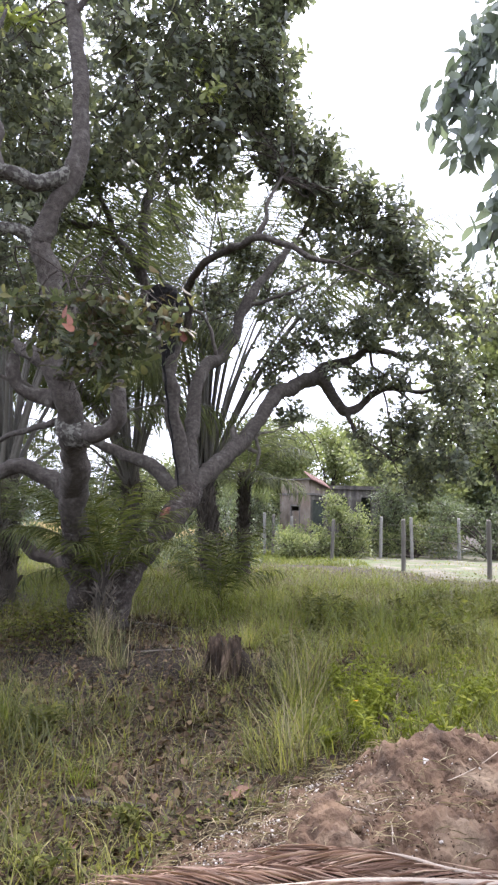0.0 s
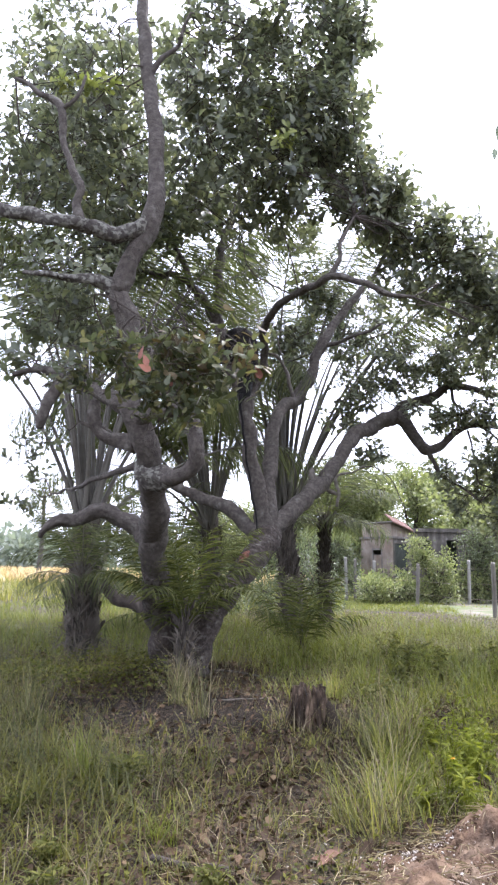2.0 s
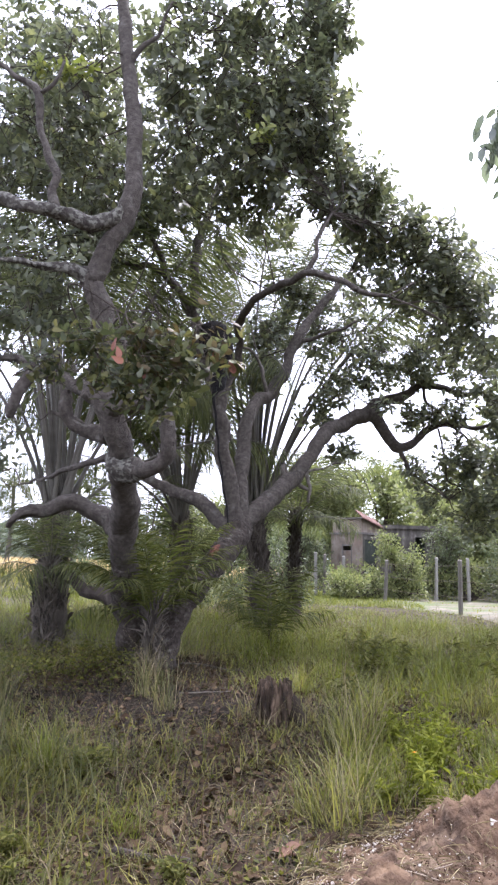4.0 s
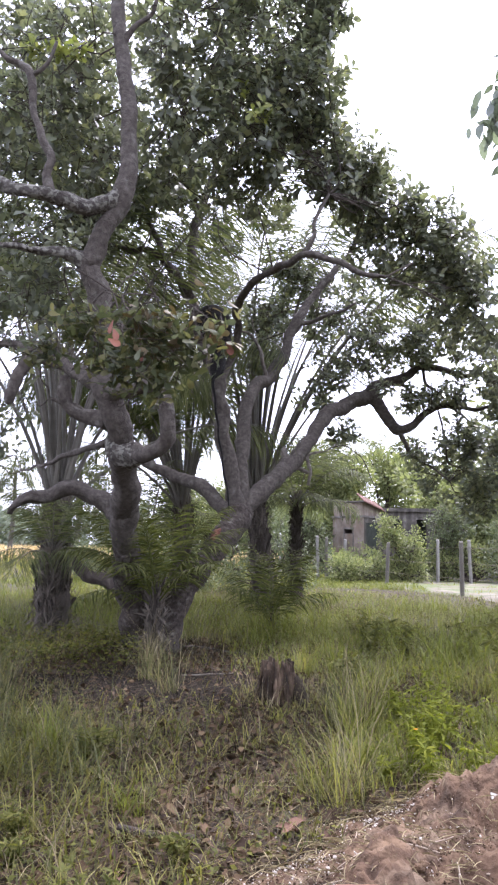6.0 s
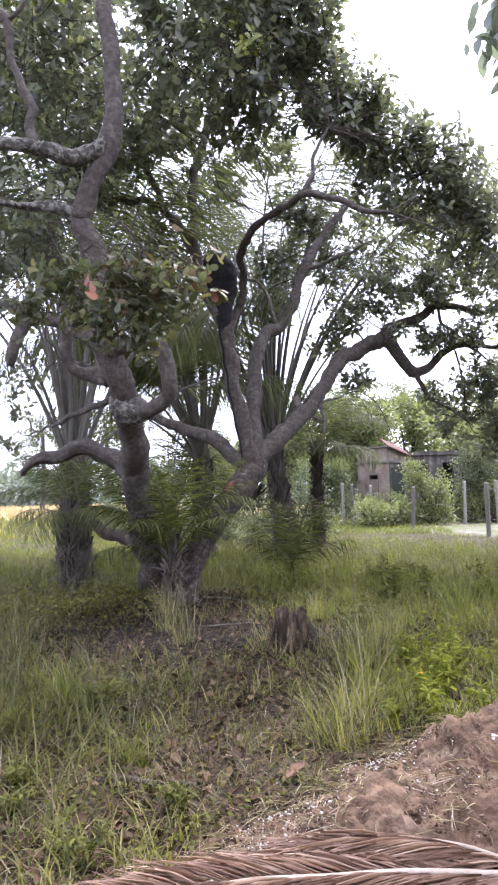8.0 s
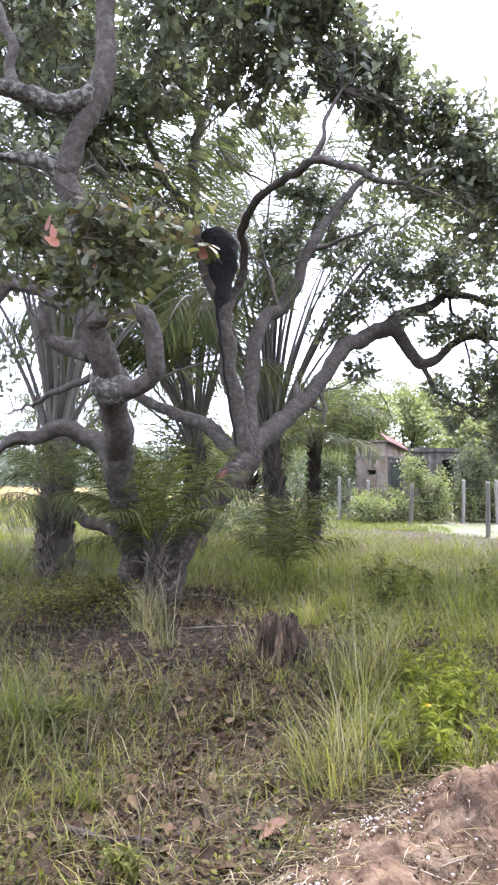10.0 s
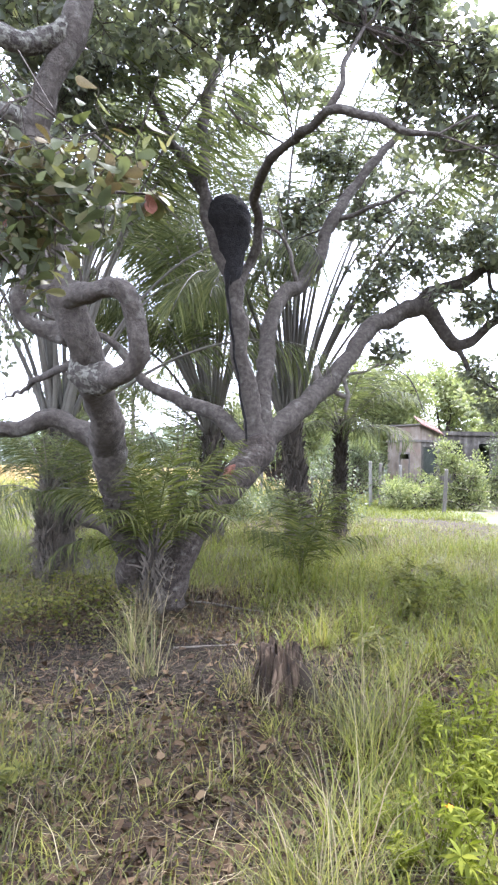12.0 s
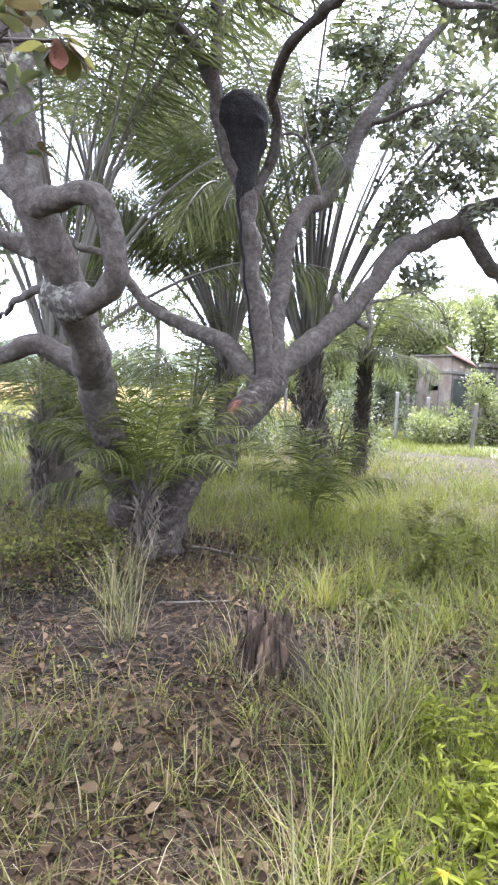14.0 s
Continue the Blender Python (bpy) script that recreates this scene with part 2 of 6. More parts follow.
DARK_SOIL = material("dark_patch_soil", [(0.3, (0.005, 0.004, 0.003)), (0.5, (0.012, 0.0095, 0.007)), (0.72, (0.032, 0.026, 0.02))], 1.0, 14, 12, 1.0, 50, spec=0.05)
PETAL = material("orange_petal", [(0.2, (0.55, 0.13, 0.004)), (0.8, (0.65, 0.2, 0.008))], 0.7, 8, 3, 0, spec=0.1)


# ---------------------------------------------------------------- mesh helpers
def mesh_from(name, verts, faces, mat, smooth=False):
    me = bpy.data.meshes.new(name)
    me.from_pydata([tuple(v) for v in verts], [], faces)
    me.materials.append(mat)
    if smooth:
        me.polygons.foreach_set("use_smooth", [True] * len(me.polygons))
    me.update()
    return me


def tri_mesh(name, verts, tris, mat):
    """A mesh from arrays of places (n, 3) and triangles (m, 3)."""
    me = bpy.data.meshes.new(name)
    me.vertices.add(len(verts))
    me.vertices.foreach_set("co", np.asarray(verts, np.float32).ravel())
    me.loops.add(tris.size)
    me.loops.foreach_set("vertex_index", np.asarray(tris, np.int32).ravel())
    me.polygons.add(len(tris))
    me.polygons.foreach_set("loop_start", np.arange(0, tris.size, 3, dtype=np.int32))
    me.materials.append(mat)
    me.update(calc_edges=True)
    return me


def put_part(name, me, parent, label="", at=None):
    ob = new(name, me)
    ob.parent = parent
    if at is not None:
        ob.matrix_basis = at
    if label:
        ob["label"] = label
    return ob


def thing(name, label, category, at=None, group="", kind=""):
    ob = new(name)
    ob.empty_display_size = 0.1
    if at is not None:
        ob.matrix_basis = at
    return tagged(ob, label, category, group, kind)


def spline(points, step):
    """Catmull-Rom through points of 4 numbers, about step apart."""
    p = np.array(points, float)
    p = np.vstack([2 * p[0] - p[1], p, 2 * p[-1] - p[-2]])
    out = []
    for i in range(1, len(p) - 2):
        n = max(2, int(np.linalg.norm(p[i + 1, :3] - p[i, :3]) / step))
        for k in range(n):
            s = k / n
            out.append(0.5 * ((2 * p[i]) + (p[i + 1] - p[i - 1]) * s + (2 * p[i - 1] - 5 * p[i] + 4 * p[i + 1] - p[i + 2]) * s * s
                              + (3 * p[i] - p[i - 1] - 3 * p[i + 1] + p[i + 2]) * s ** 3))
    out.append(p[-2])
    return np.array(out)


def tube_arrays(path, sides, rough=0.0, seed=0, close=True):
    """Rings round a path of (x, y, z, r); rough: how uneven, as a share of r."""
    path = np.asarray(path, float)
    d = np.gradient(path[:, :3], axis=0)
    d /= np.linalg.norm(d, axis=1)[:, None] + 1e-9
    up = np.array([0.31, 0.17, 0.93]) if abs(d[0, 2]) < 0.9 else np.array([1.0, 0.1, 0])
    u = np.cross(d[0], up)
    u /= np.linalg.norm(u)
    verts, faces = [], []
    for i, (q, w) in enumerate(zip(path, d)):
        u = u - w * np.dot(u, w)
        u /= np.linalg.norm(u) + 1e-9
        v = np.cross(w, u)
        for k in range(sides):
            a = 2 * math.pi * k / sides
            r = q[3]
            if rough:
                c = Vector(q[:3]) * 5 + Vector((math.cos(a), math.sin(a), 0)) * 0.9 + Vector((seed, 0, 0))
                r *= 1 + rough * (noise.noise(c) + 0.5 * noise.noise(c * 2.7) + 0.28 * noise.noise(c * 6.1))
            verts.append(q[:3] + r * (math.cos(a) * u + math.sin(a) * v))
    n = len(path)
    for i in range(n - 1):
        for k in range(sides):
            a, b = i * sides + k, i * sides + (k + 1) % sides
            faces.append((a, b, b + sides, a + sides))
    if close:
        verts += [path[0, :3], path[-1, :3]]
        c0, c1 = len(verts) - 2, len(verts) - 1
        for k in range(sides):
            faces.append((c0, (k + 1) % sides, k))
            faces.append((c1, (n - 1) * sides + k, (n - 1) * sides + (k + 1) % sides))
    return verts, faces


def tube(name, points, mat, sides=12, step=0.08, rough=0.25, seed=0):
    return mesh_from(name, *tube_arrays(spline(points, step), sides, rough, seed), mat, True)


class Soup:
    """Collects verts and faces of many small pieces for one joined mesh."""

    def __init__(self):
        self.v, self.f = [], []

    def add(self, verts, faces):
        k = len(self.v)
        self.v += list(verts)
        self.f += [tuple(i + k for i in f) for f in faces]

    def mesh(self, name, mat, smooth=False):
        return mesh_from(name, self.v, self.f, mat, smooth)


# leaf outlines: across, along, fold height; along y from 0 to 1
OBOVATE = (np.array([(0, 0, 0), (-0.2, 0.35, 0.05), (0, 0.35, 0), (0.2, 0.35, 0.05), (-0.31, 0.72, 0.07), (0, 0.72, -0.03), (0.31, 0.72, 0.07), (0, 1, -0.1)], float),
           np.array([(0, 2, 1), (0, 3, 2), (1, 2, 5), (1, 5, 4), (2, 3, 6), (2, 6, 5), (4, 5, 7), (5, 6, 7)]))


def fine_leaf():
    """A rounder leaf outline for those seen close."""
    rows = [(0.0, 0.02), (0.12, 0.07), (0.28, 0.125), (0.45, 0.18), (0.62, 0.225), (0.78, 0.235), (0.9, 0.185), (0.97, 0.09), (1.0, 0.03)]
    v, f = [], []
    for y, w in rows:
        dip = -0.12 * y * y
        v += [(-w, y, 0.22 * w + dip + 0.012 * math.sin(14 * y)), (0, y, dip), (w, y, 0.22 * w + dip + 0.012 * math.sin(11 * y + 2))]
    for i in range(len(rows) - 1):
        a = 3 * i
        f += [(a, a + 1, a + 4), (a, a + 4, a + 3), (a + 1, a + 2, a + 5), (a + 1, a + 5, a + 4)]
    return np.array(v, float), np.array(f)


LANCE = (np.array([(0, 0, 0), (-0.13, 0.3, 0.03), (0, 0.35, 0), (0.13, 0.3, 0.03), (-0.12, 0.65, -0.02), (0.12, 0.65, -0.02), (0, 1, -0.16)], float),
         np.array([(0, 2, 1), (0, 3, 2), (1, 2, 4), (2, 5, 4), (2, 3, 5), (4, 5, 6)]))
PINNA = (np.array([(0, 0, 0), (-0.13, 0.2, 0.02), (0.13, 0.2, 0.02), (-0.13, 0.55, -0.06), (0.13, 0.55, -0.06), (-0.07, 0.82, -0.2), (0.07, 0.82, -0.2), (0, 0.98, -0.36)], float),
         np.array([(0, 2, 1), (1, 2, 4), (1, 4, 3), (3, 4, 6), (3, 6, 5), (5, 6, 7)]))
SMALL = (np.array([(0, 0, 0), (-0.3, 0.5, 0.08), (0.3, 0.5, 0.08), (0, 1, -0.05)], float), np.array([(0, 2, 1), (1, 2, 3)]))
CHIP = (np.array([(0, 0, 0), (-0.5, 0.5, 0.3), (0.5, 0.4, 0.25), (0, 1, 0), (0.05, 0.5, -0.4)], float), np.array([(0, 2, 1), (1, 2, 3), (0, 1, 4), (1, 3, 4), (3, 2, 4), (2, 0, 4)]))
BLADE = (np.array([(-0.5, 0, 0), (0.5, 0, 0), (-0.38, 0.55, 0.12), (0.38, 0.55, 0.12), (0, 1, 0.5)], float), np.array([(0, 1, 3), (0, 3, 2), (2, 3, 4)]))


def scatter(template, at, along, facing, length, width=None):
    """Copies of a flat template: base places, directions along it, rough normals, sizes. Returns verts and triangles."""
    tv, tf = template
    at, along, facing = (np.asarray(a, float) for a in (at, along, facing))
    length = np.asarray(length, float)
    width = length if width is None else np.asarray(width, float)
    along = along / (np.linalg.norm(along, axis=1)[:, None] + 1e-9)
    side = np.cross(along, facing)
    side /= np.linalg.norm(side, axis=1)[:, None] + 1e-9
    top = np.cross(side, along)
    v = (at[:, None] + side[:, None] * (tv[None, :, 0:1] * width[:, None, None]) + along[:, None] * (tv[None, :, 1:2] * length[:, None, None])
         + top[:, None] * (tv[None, :, 2:3] * length[:, None, None]))
    f = tf[None] + (np.arange(len(at)) * len(tv))[:, None, None]
    return v.reshape(-1, 3), f.reshape(-1, 3)


def height(x, y):
    """The ground's height; takes numbers or arrays."""
    x, y = np.asarray(x, float), np.asarray(y, float)
    h = 0.025 * np.sin(1.7 * x + 0.6 * y) * np.cos(1.3 * y - 0.4 * x) + 0.012 * np.sin(5.1 * x + 2) * np.sin(4.3 * y)
    h = h + 0.1 * np.exp(-(((x + 1.75) / 0.8) ** 2 + ((y - 6.35) / 0.7) ** 2))
    return h * np.exp(-np.maximum(0, np.hypot(x, y - 6) - 25) / 10)


def step_up(v):
    """A smooth step from 0 to 1."""
    v = np.clip(v, 0, 1)
    return v * v * (3 - 2 * v)


def mound_height(x, y):
    """A low spread heap with a higher, steep-faced ridge at its back."""
    x, y = np.asarray(x, float), np.asarray(y, float)
    edge = -0.36 + 0.55 * (y - 1.0) + 0.05 * np.sin(9 * y) + 0.03 * np.sin(23 * y + 1)
    low = (0.085 + 0.055 * step_up((y - 0.7) / 0.5)) * step_up((x - edge) / 0.7) * step_up((2.35 - y + 0.05 * np.sin(6 * x)) / 0.5) * step_up((y + 0.25 + 0.2 * np.sin(2.2 * x) + 0.1 * np.sin(5.3 * x + 1)) / 0.7) * step_up((3.1 - x - 0.25 * np.sin(2.5 * y) - 0.5 * (1.2 - y) ** 2) / 0.7)
    face = 1.68 + 0.06 * np.sin(5 * x + 0.5) + 0.03 * np.sin(13 * x)
    ridge = 0.125 * step_up((x - 0.48) / 0.26) * step_up((y - face) / 0.24) * step_up((2.42 - y) / 0.32) * step_up((3.2 - x) / 0.6)
    return low + ridge * (1 + 0.18 * np.sin(3.1 * x + 2.2) + 0.1 * np.sin(8 * x))


def fence_side(x, y):
    """Distance beyond the line of the near fence, towards the yard."""
    return (x - 3.31) * 0.9 + (y - 17.6) * 0.44


def trodden(x, y):
    """The bare tan ground beside the stump."""
    return np.exp(-(((x - 0.82 - 0.06 * np.sin(4 * y)) / 0.2) ** 2) - ((y - 4.7) / 1.1) ** 4)


def dark_ground(x, y):
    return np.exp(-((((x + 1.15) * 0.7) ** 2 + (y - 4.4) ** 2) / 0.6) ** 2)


# ---------------------------------------------------------------- ground
def grid_sheet(name, xs, ys, zf, mat):
    gx, gy = np.meshgrid(xs, ys)
    gz = zf(gx, gy)
    v = np.stack([gx, gy, gz], -1).reshape(-1, 3)
    nx, ny = len(xs), len(ys)
    i = np.arange(nx * ny).reshape(ny, nx)
    a, b, c, d = i[:-1, :-1].ravel(), i[:-1, 1:].ravel(), i[1:, 1:].ravel(), i[1:, :-1].ravel()
    me = tri_mesh(name, v, np.vstack([np.stack([a, b, c], 1), np.stack([a, c, d], 1)]), mat)
    me.polygons.foreach_set("use_smooth", [True] * len(me.polygons))
    return me


def spaced(near, far, step):
    """Steps that grow outside -near..near, to the horizon."""
    inner = list(np.arange(-near, near + step / 2, step))
    out, d = [], near
    while d < far:
        d *= 1.35
        out.append(d)
    return np.array([-v for v in reversed(out)] + inner + out)


ground = new("ground", grid_sheet("ground", spaced(9, 2500, 0.12), spaced(9, 2500, 0.12) + 4, height, SOIL))
tagged(ground, "brown shaded soil with leaf litter under a tree", "ground", kind="structure")


def yard_height(x, y):
    edge = np.maximum(np.abs((x - 14.0) / 14.4), np.abs((y - 26.0) / 12.0))
    d = fence_side(x, y) + 0.3 * np.sin(1.3 * y) + 0.2 * np.sin(3.1 * x)
    return height(x, y) + 0.03 - 0.12 * np.clip((edge - 0.9) / 0.1, 0, 1) - 0.1 * np.clip((-0.2 - d) / 0.5, 0, 1)


yard = new("sandy_yard", grid_sheet("sandy_yard", np.arange(-0.4, 28.5, 0.35), np.arange(14.0, 38.1, 0.35), yard_height, SAND))
tagged(yard, "pale sandy yard with grass patches behind the fence", "yard", kind="structure")


def mound_top(x, y):
    lumps = np.array([[noise.fractal(Vector((a * 3.6, b * 3.6, 1.0)), 0.75, 2.3, 8) for a, b in zip(ra, rb)] for ra, rb in zip(x, y)])
    crumbs = np.array([[noise.fractal(Vector((a * 24, b * 24, 4.0)), 0.55, 2.2, 5) for a, b in zip(ra, rb)] for ra, rb in zip(x, y)])
    m = mound_height(x, y)
    return height(x, y) - 0.02 + m * (1 + 0.12 * lumps) + (0.048 * lumps + 0.032 * crumbs) * np.clip(m * 8, 0, 1)


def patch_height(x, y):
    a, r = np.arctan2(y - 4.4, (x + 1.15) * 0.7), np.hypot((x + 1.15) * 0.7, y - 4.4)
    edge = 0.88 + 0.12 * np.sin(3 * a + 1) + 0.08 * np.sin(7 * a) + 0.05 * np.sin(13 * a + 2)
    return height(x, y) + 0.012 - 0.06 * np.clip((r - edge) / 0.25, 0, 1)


# a darker patch of soil with an uneven edge
dark_spot = new("dark_soil_patch", grid_sheet("dark_soil_patch", np.arange(-2.9, 0.6, 0.04), np.arange(3.0, 5.8, 0.04), patch_height, DARK_SOIL))
tagged(dark_spot, "dark soil strewn with twigs under the tree", "soil patch", kind="structure")

mound = thing("soil_mound", "heap of reddish brown soil with white rubble", "soil heap")
put_part("soil", grid_sheet("soil", np.arange(-0.6, 3.1, 0.016), np.arange(-0.5, 2.65, 0.016), mound_top, MOUND), mound)

# ---------------------------------------------------------------- the cashew tree
cashew = thing("cashew_tree", "old spreading cashew tree with grey crooked limbs and dense dark leaves", "tree", pose(-1.7, 6.4, 0))
CASHEW_AT = Vector((-1.7, 6.4, 0))
limb_points = []


def limb(name, points, mat=None, sides=16, rough=0.3, label="", crook=0.045):
    if not limb_points or name != "twig":
        limb_points.extend(spline(points, 0.25)[:, :3])
    path = spline([(x + 1.7, y - 6.4, z, r) for x, y, z, r in points], 0.045)
    n = len(path)
    for i, q in enumerate(path):
        # crooked growth, dying out at both ends
        k = min(1.0, i / 6, (n - 1 - i) / 6) * crook
        c = Vector(q[:3]) * 4.5
        q[:3] += k * np.array([noise.noise(c), noise.noise(c + Vector((9, 0, 0))), noise.noise(c + Vector((0, 9, 0)))])
    return put_part(name, mesh_from(name, *tube_arrays(path, sides, rough, n), mat or BARK, True), cashew, label)


def build_limbs():
    # the leaning trunk and the limbs that rise from its fork
    limb("trunk", [(-1.6, 6.05, -0.15, 0.26), (-1.6, 6.05, 0.1, 0.165), (-1.56, 6.08, 0.4, 0.135), (-1.44, 6.15, 0.67, 0.128), (-1.25, 6.35, 0.98, 0.13), (-1.09, 6.65, 1.28, 0.148), (-0.99, 6.95, 1.53, 0.178), (-0.96, 7.04, 1.68, 0.11)], BARK_TRUNK, sides=22, rough=0.28)
    limb("limb", [(-1.02, 6.95, 1.55, 0.13), (-0.75, 7.4, 1.9, 0.118), (-0.5, 7.8, 2.18, 0.112), (-0.26, 8.15, 2.56, 0.106), (-0.06, 8.5, 2.98, 0.106), (0.26, 8.9, 3.27, 0.11), (0.59, 9.2, 3.49, 0.112), (0.87, 9.35, 3.71, 0.09),
                  (1.23, 9.4, 3.83, 0.066), (1.43, 9.4, 3.99, 0.058), (1.82, 9.4, 3.94, 0.05), (2.24, 9.4, 3.86, 0.042), (2.75, 9.4, 3.8, 0.03)])
    limb("limb", [(0.62, 9.2, 3.5, 0.09), (0.75, 9.28, 3.44, 0.09), (0.94, 9.35, 3.18, 0.085), (1.13, 9.4, 3.0, 0.088), (1.33, 9.4, 3.1, 0.06), (1.54, 9.4, 3.28, 0.052), (1.89, 9.4, 3.37, 0.04), (2.3, 9.4, 3.32, 0.032), (2.75, 9.4, 3.46, 0.024)])
    limb("branch", [(1.12, 9.38, 3.0, 0.045), (1.25, 9.4, 2.68, 0.03), (1.48, 9.35, 2.5, 0.022), (1.85, 9.3, 2.2, 0.014)], sides=8)
    limb("branch", [(1.5, 9.4, 3.98, 0.03), (1.58, 9.4, 3.7, 0.024), (1.85, 9.4, 3.45, 0.02), (2.2, 9.4, 3.1, 0.014)], sides=8)
    limb("branch", [(0.95, 9.36, 3.74, 0.035), (1.2, 9.3, 3.66, 0.028), (1.42, 9.3, 3.5, 0.022), (1.6, 9.3, 3.56, 0.016)], sides=8)
    limb("dead_branch", [(-0.44, 7.86, 2.24, 0.05), (-0.54, 7.88, 2.36, 0.036), (-0.55, 7.9, 2.5, 0.042), (-0.52, 7.92, 2.39, 0.034), (-0.34, 8.0, 2.24, 0.032), (-0.2, 8.0, 2.17, 0.026)], DEAD_WOOD, 8, label="pale broken dead branch")
    limb("dead_branch", [(-0.2, 8.0, 2.0, 0.02), (-0.19, 8.0, 2.18, 0.026), (-0.2, 8.0, 2.38, 0.022), (-0.1, 8.0, 2.46, 0.017), (0.05, 8.0, 2.49, 0.011), (0.2, 8.0, 2.58, 0.006)], DEAD_WOOD, 8, label="pale broken dead branch")
    limb("twig", [(0.1, 8.0, 2.52, 0.009), (0.3, 8.0, 2.55, 0.008), (0.46, 8.0, 2.45, 0.008), (0.58, 8.0, 2.22, 0.007), (0.7, 8.0, 1.95, 0.004)], sides=6)
    limb("twig", [(1.72, 9.4, 3.3, 0.016), (1.8, 9.4, 2.8, 0.013), (1.84, 9.4, 2.5, 0.012), (2.05, 9.4, 2.4, 0.01), (2.12, 9.4, 2.2, 0.005)], sides=6)
    limb("limb", [(-0.97, 7.0, 1.58, 0.11), (-1.0, 7.12, 1.95, 0.098), (-1.02, 7.3, 2.4, 0.094), (-1.02, 7.48, 2.8, 0.092), (-0.99, 7.65, 3.12, 0.09), (-0.92, 7.83, 3.34, 0.088), (-0.75, 8.1, 3.57, 0.084), (-0.58, 8.3, 3.9, 0.079), (-0.5, 8.45, 4.29, 0.076), (-0.4, 8.5, 4.52, 0.068), (-0.24, 8.7, 4.89, 0.06), (0.01, 8.8, 5.24, 0.054), (0.28, 8.9, 5.59, 0.042), (0.47, 8.9, 5.89, 0.028)], crook=0.03)
    limb("branch", [(-0.47, 8.48, 4.36, 0.05), (-0.36, 8.5, 4.44, 0.042), (-0.15, 8.5, 4.51, 0.034), (0.08, 8.5, 4.57, 0.026), (0.45, 8.5, 4.75, 0.016)], sides=8)
    limb("branch", [(-0.8, 8.04, 3.5, 0.032), (-0.84, 8.0, 3.68, 0.026), (-0.9, 8.0, 3.95, 0.024), (-1.02, 8.0, 4.14, 0.021), (-1.12, 7.95, 4.17, 0.018), (-1.3, 7.9, 4.13, 0.011)], DEAD_WOOD, 8)
    limb("branch", [(-0.84, 8.0, 3.7, 0.015), (-0.94, 8.0, 4.05, 0.012), (-1.05, 8.0, 4.5, 0.008)], DEAD_WOOD, 6)
    limb("limb", [(-1.0, 6.98, 1.55, 0.125), (-1.07, 6.98, 1.85, 0.1), (-1.14, 6.95, 2.2, 0.096), (-1.2, 6.9, 2.54, 0.094), (-1.22, 6.88, 2.88, 0.092), (-1.29, 6.86, 3.28, 0.082), (-1.44, 6.8, 3.57, 0.06), (-1.56, 6.8, 3.9, 0.056), (-1.62, 6.86, 4.21, 0.06), (-1.68, 7.0, 4.67, 0.06), (-1.7, 7.1, 5.26, 0.06), (-1.66, 7.2, 5.63, 0.055), (-1.57, 7.3, 5.99, 0.05), (-1.5, 7.4, 6.4, 0.044), (-1.42, 7.5, 7.0, 0.03)], crook=0.03)
    limb("branch", [(-1.58, 6.88, 4.14, 0.058), (-1.76, 6.95, 4.42, 0.056), (-1.96, 6.98, 4.73, 0.048), (-2.14, 7.0, 5.11, 0.042), (-2.38, 7.0, 5.54, 0.036), (-2.55, 6.9, 5.9, 0.026)], sides=12)
    limb("branch", [(-1.86, 6.97, 4.58, 0.045), (-2.02, 6.9, 4.78, 0.045), (-2.2, 6.85, 4.93, 0.042), (-2.54, 6.8, 4.97, 0.036), (-3.0, 6.7, 5.1, 0.026)], sides=10)
    limb("branch", [(-1.67, 7.2, 5.6, 0.032), (-1.78, 7.2, 5.9, 0.03), (-1.76, 7.2, 6.2, 0.026), (-1.9, 7.2, 6.5, 0.018)], sides=8)
    limb("branch", [(-1.56, 7.3, 6.0, 0.03), (-1.4, 7.3, 6.1, 0.026), (-1.22, 7.3, 6.35, 0.02), (-0.95, 7.3, 6.5, 0.013)], sides=8)
    limb("limb", [(-1.27, 6.95, 3.2, 0.06), (-1.2, 7.08, 3.4, 0.052), (-1.12, 7.1, 3.62, 0.05), (-1.06, 7.02, 3.84, 0.05), (-1.02, 6.7, 4.06, 0.045), (-0.87, 6.3, 4.11, 0.042), (-0.66, 5.95, 4.14, 0.04), (-0.48, 5.7, 4.15, 0.038), (-0.32, 5.4, 4.07, 0.038), (-0.08, 5.0, 3.98, 0.035), (0.08, 4.95, 3.93, 0.032), (0.28, 4.9, 3.82, 0.028), (0.46, 4.9, 3.72, 0.025), (0.68, 4.9, 3.68, 0.016)], crook=0.03)
    limb("branch", [(-0.1, 5.0, 3.98, 0.03), (-0.02, 5.0, 4.12, 0.026), (0.02, 5.05, 4.35, 0.02), (0.14, 5.2, 4.7, 0.014)], sides=8)
    # the second trunk, which leans out over the path
    # rough brown bark at the foot, its darker colour also holding the shade there
    limb("trunk_foot", [(-1.95, 6.2, -0.15, 0.25), (-1.98, 6.15, 0.2, 0.17), (-2.0, 5.95, 0.65, 0.152), (-1.96, 5.76, 0.88, 0.142), (-1.91, 5.5, 1.13, 0.12)], BARK_TRUNK, sides=22, rough=0.3, label="rough brown foot of the trunk, darkened for the shade there")
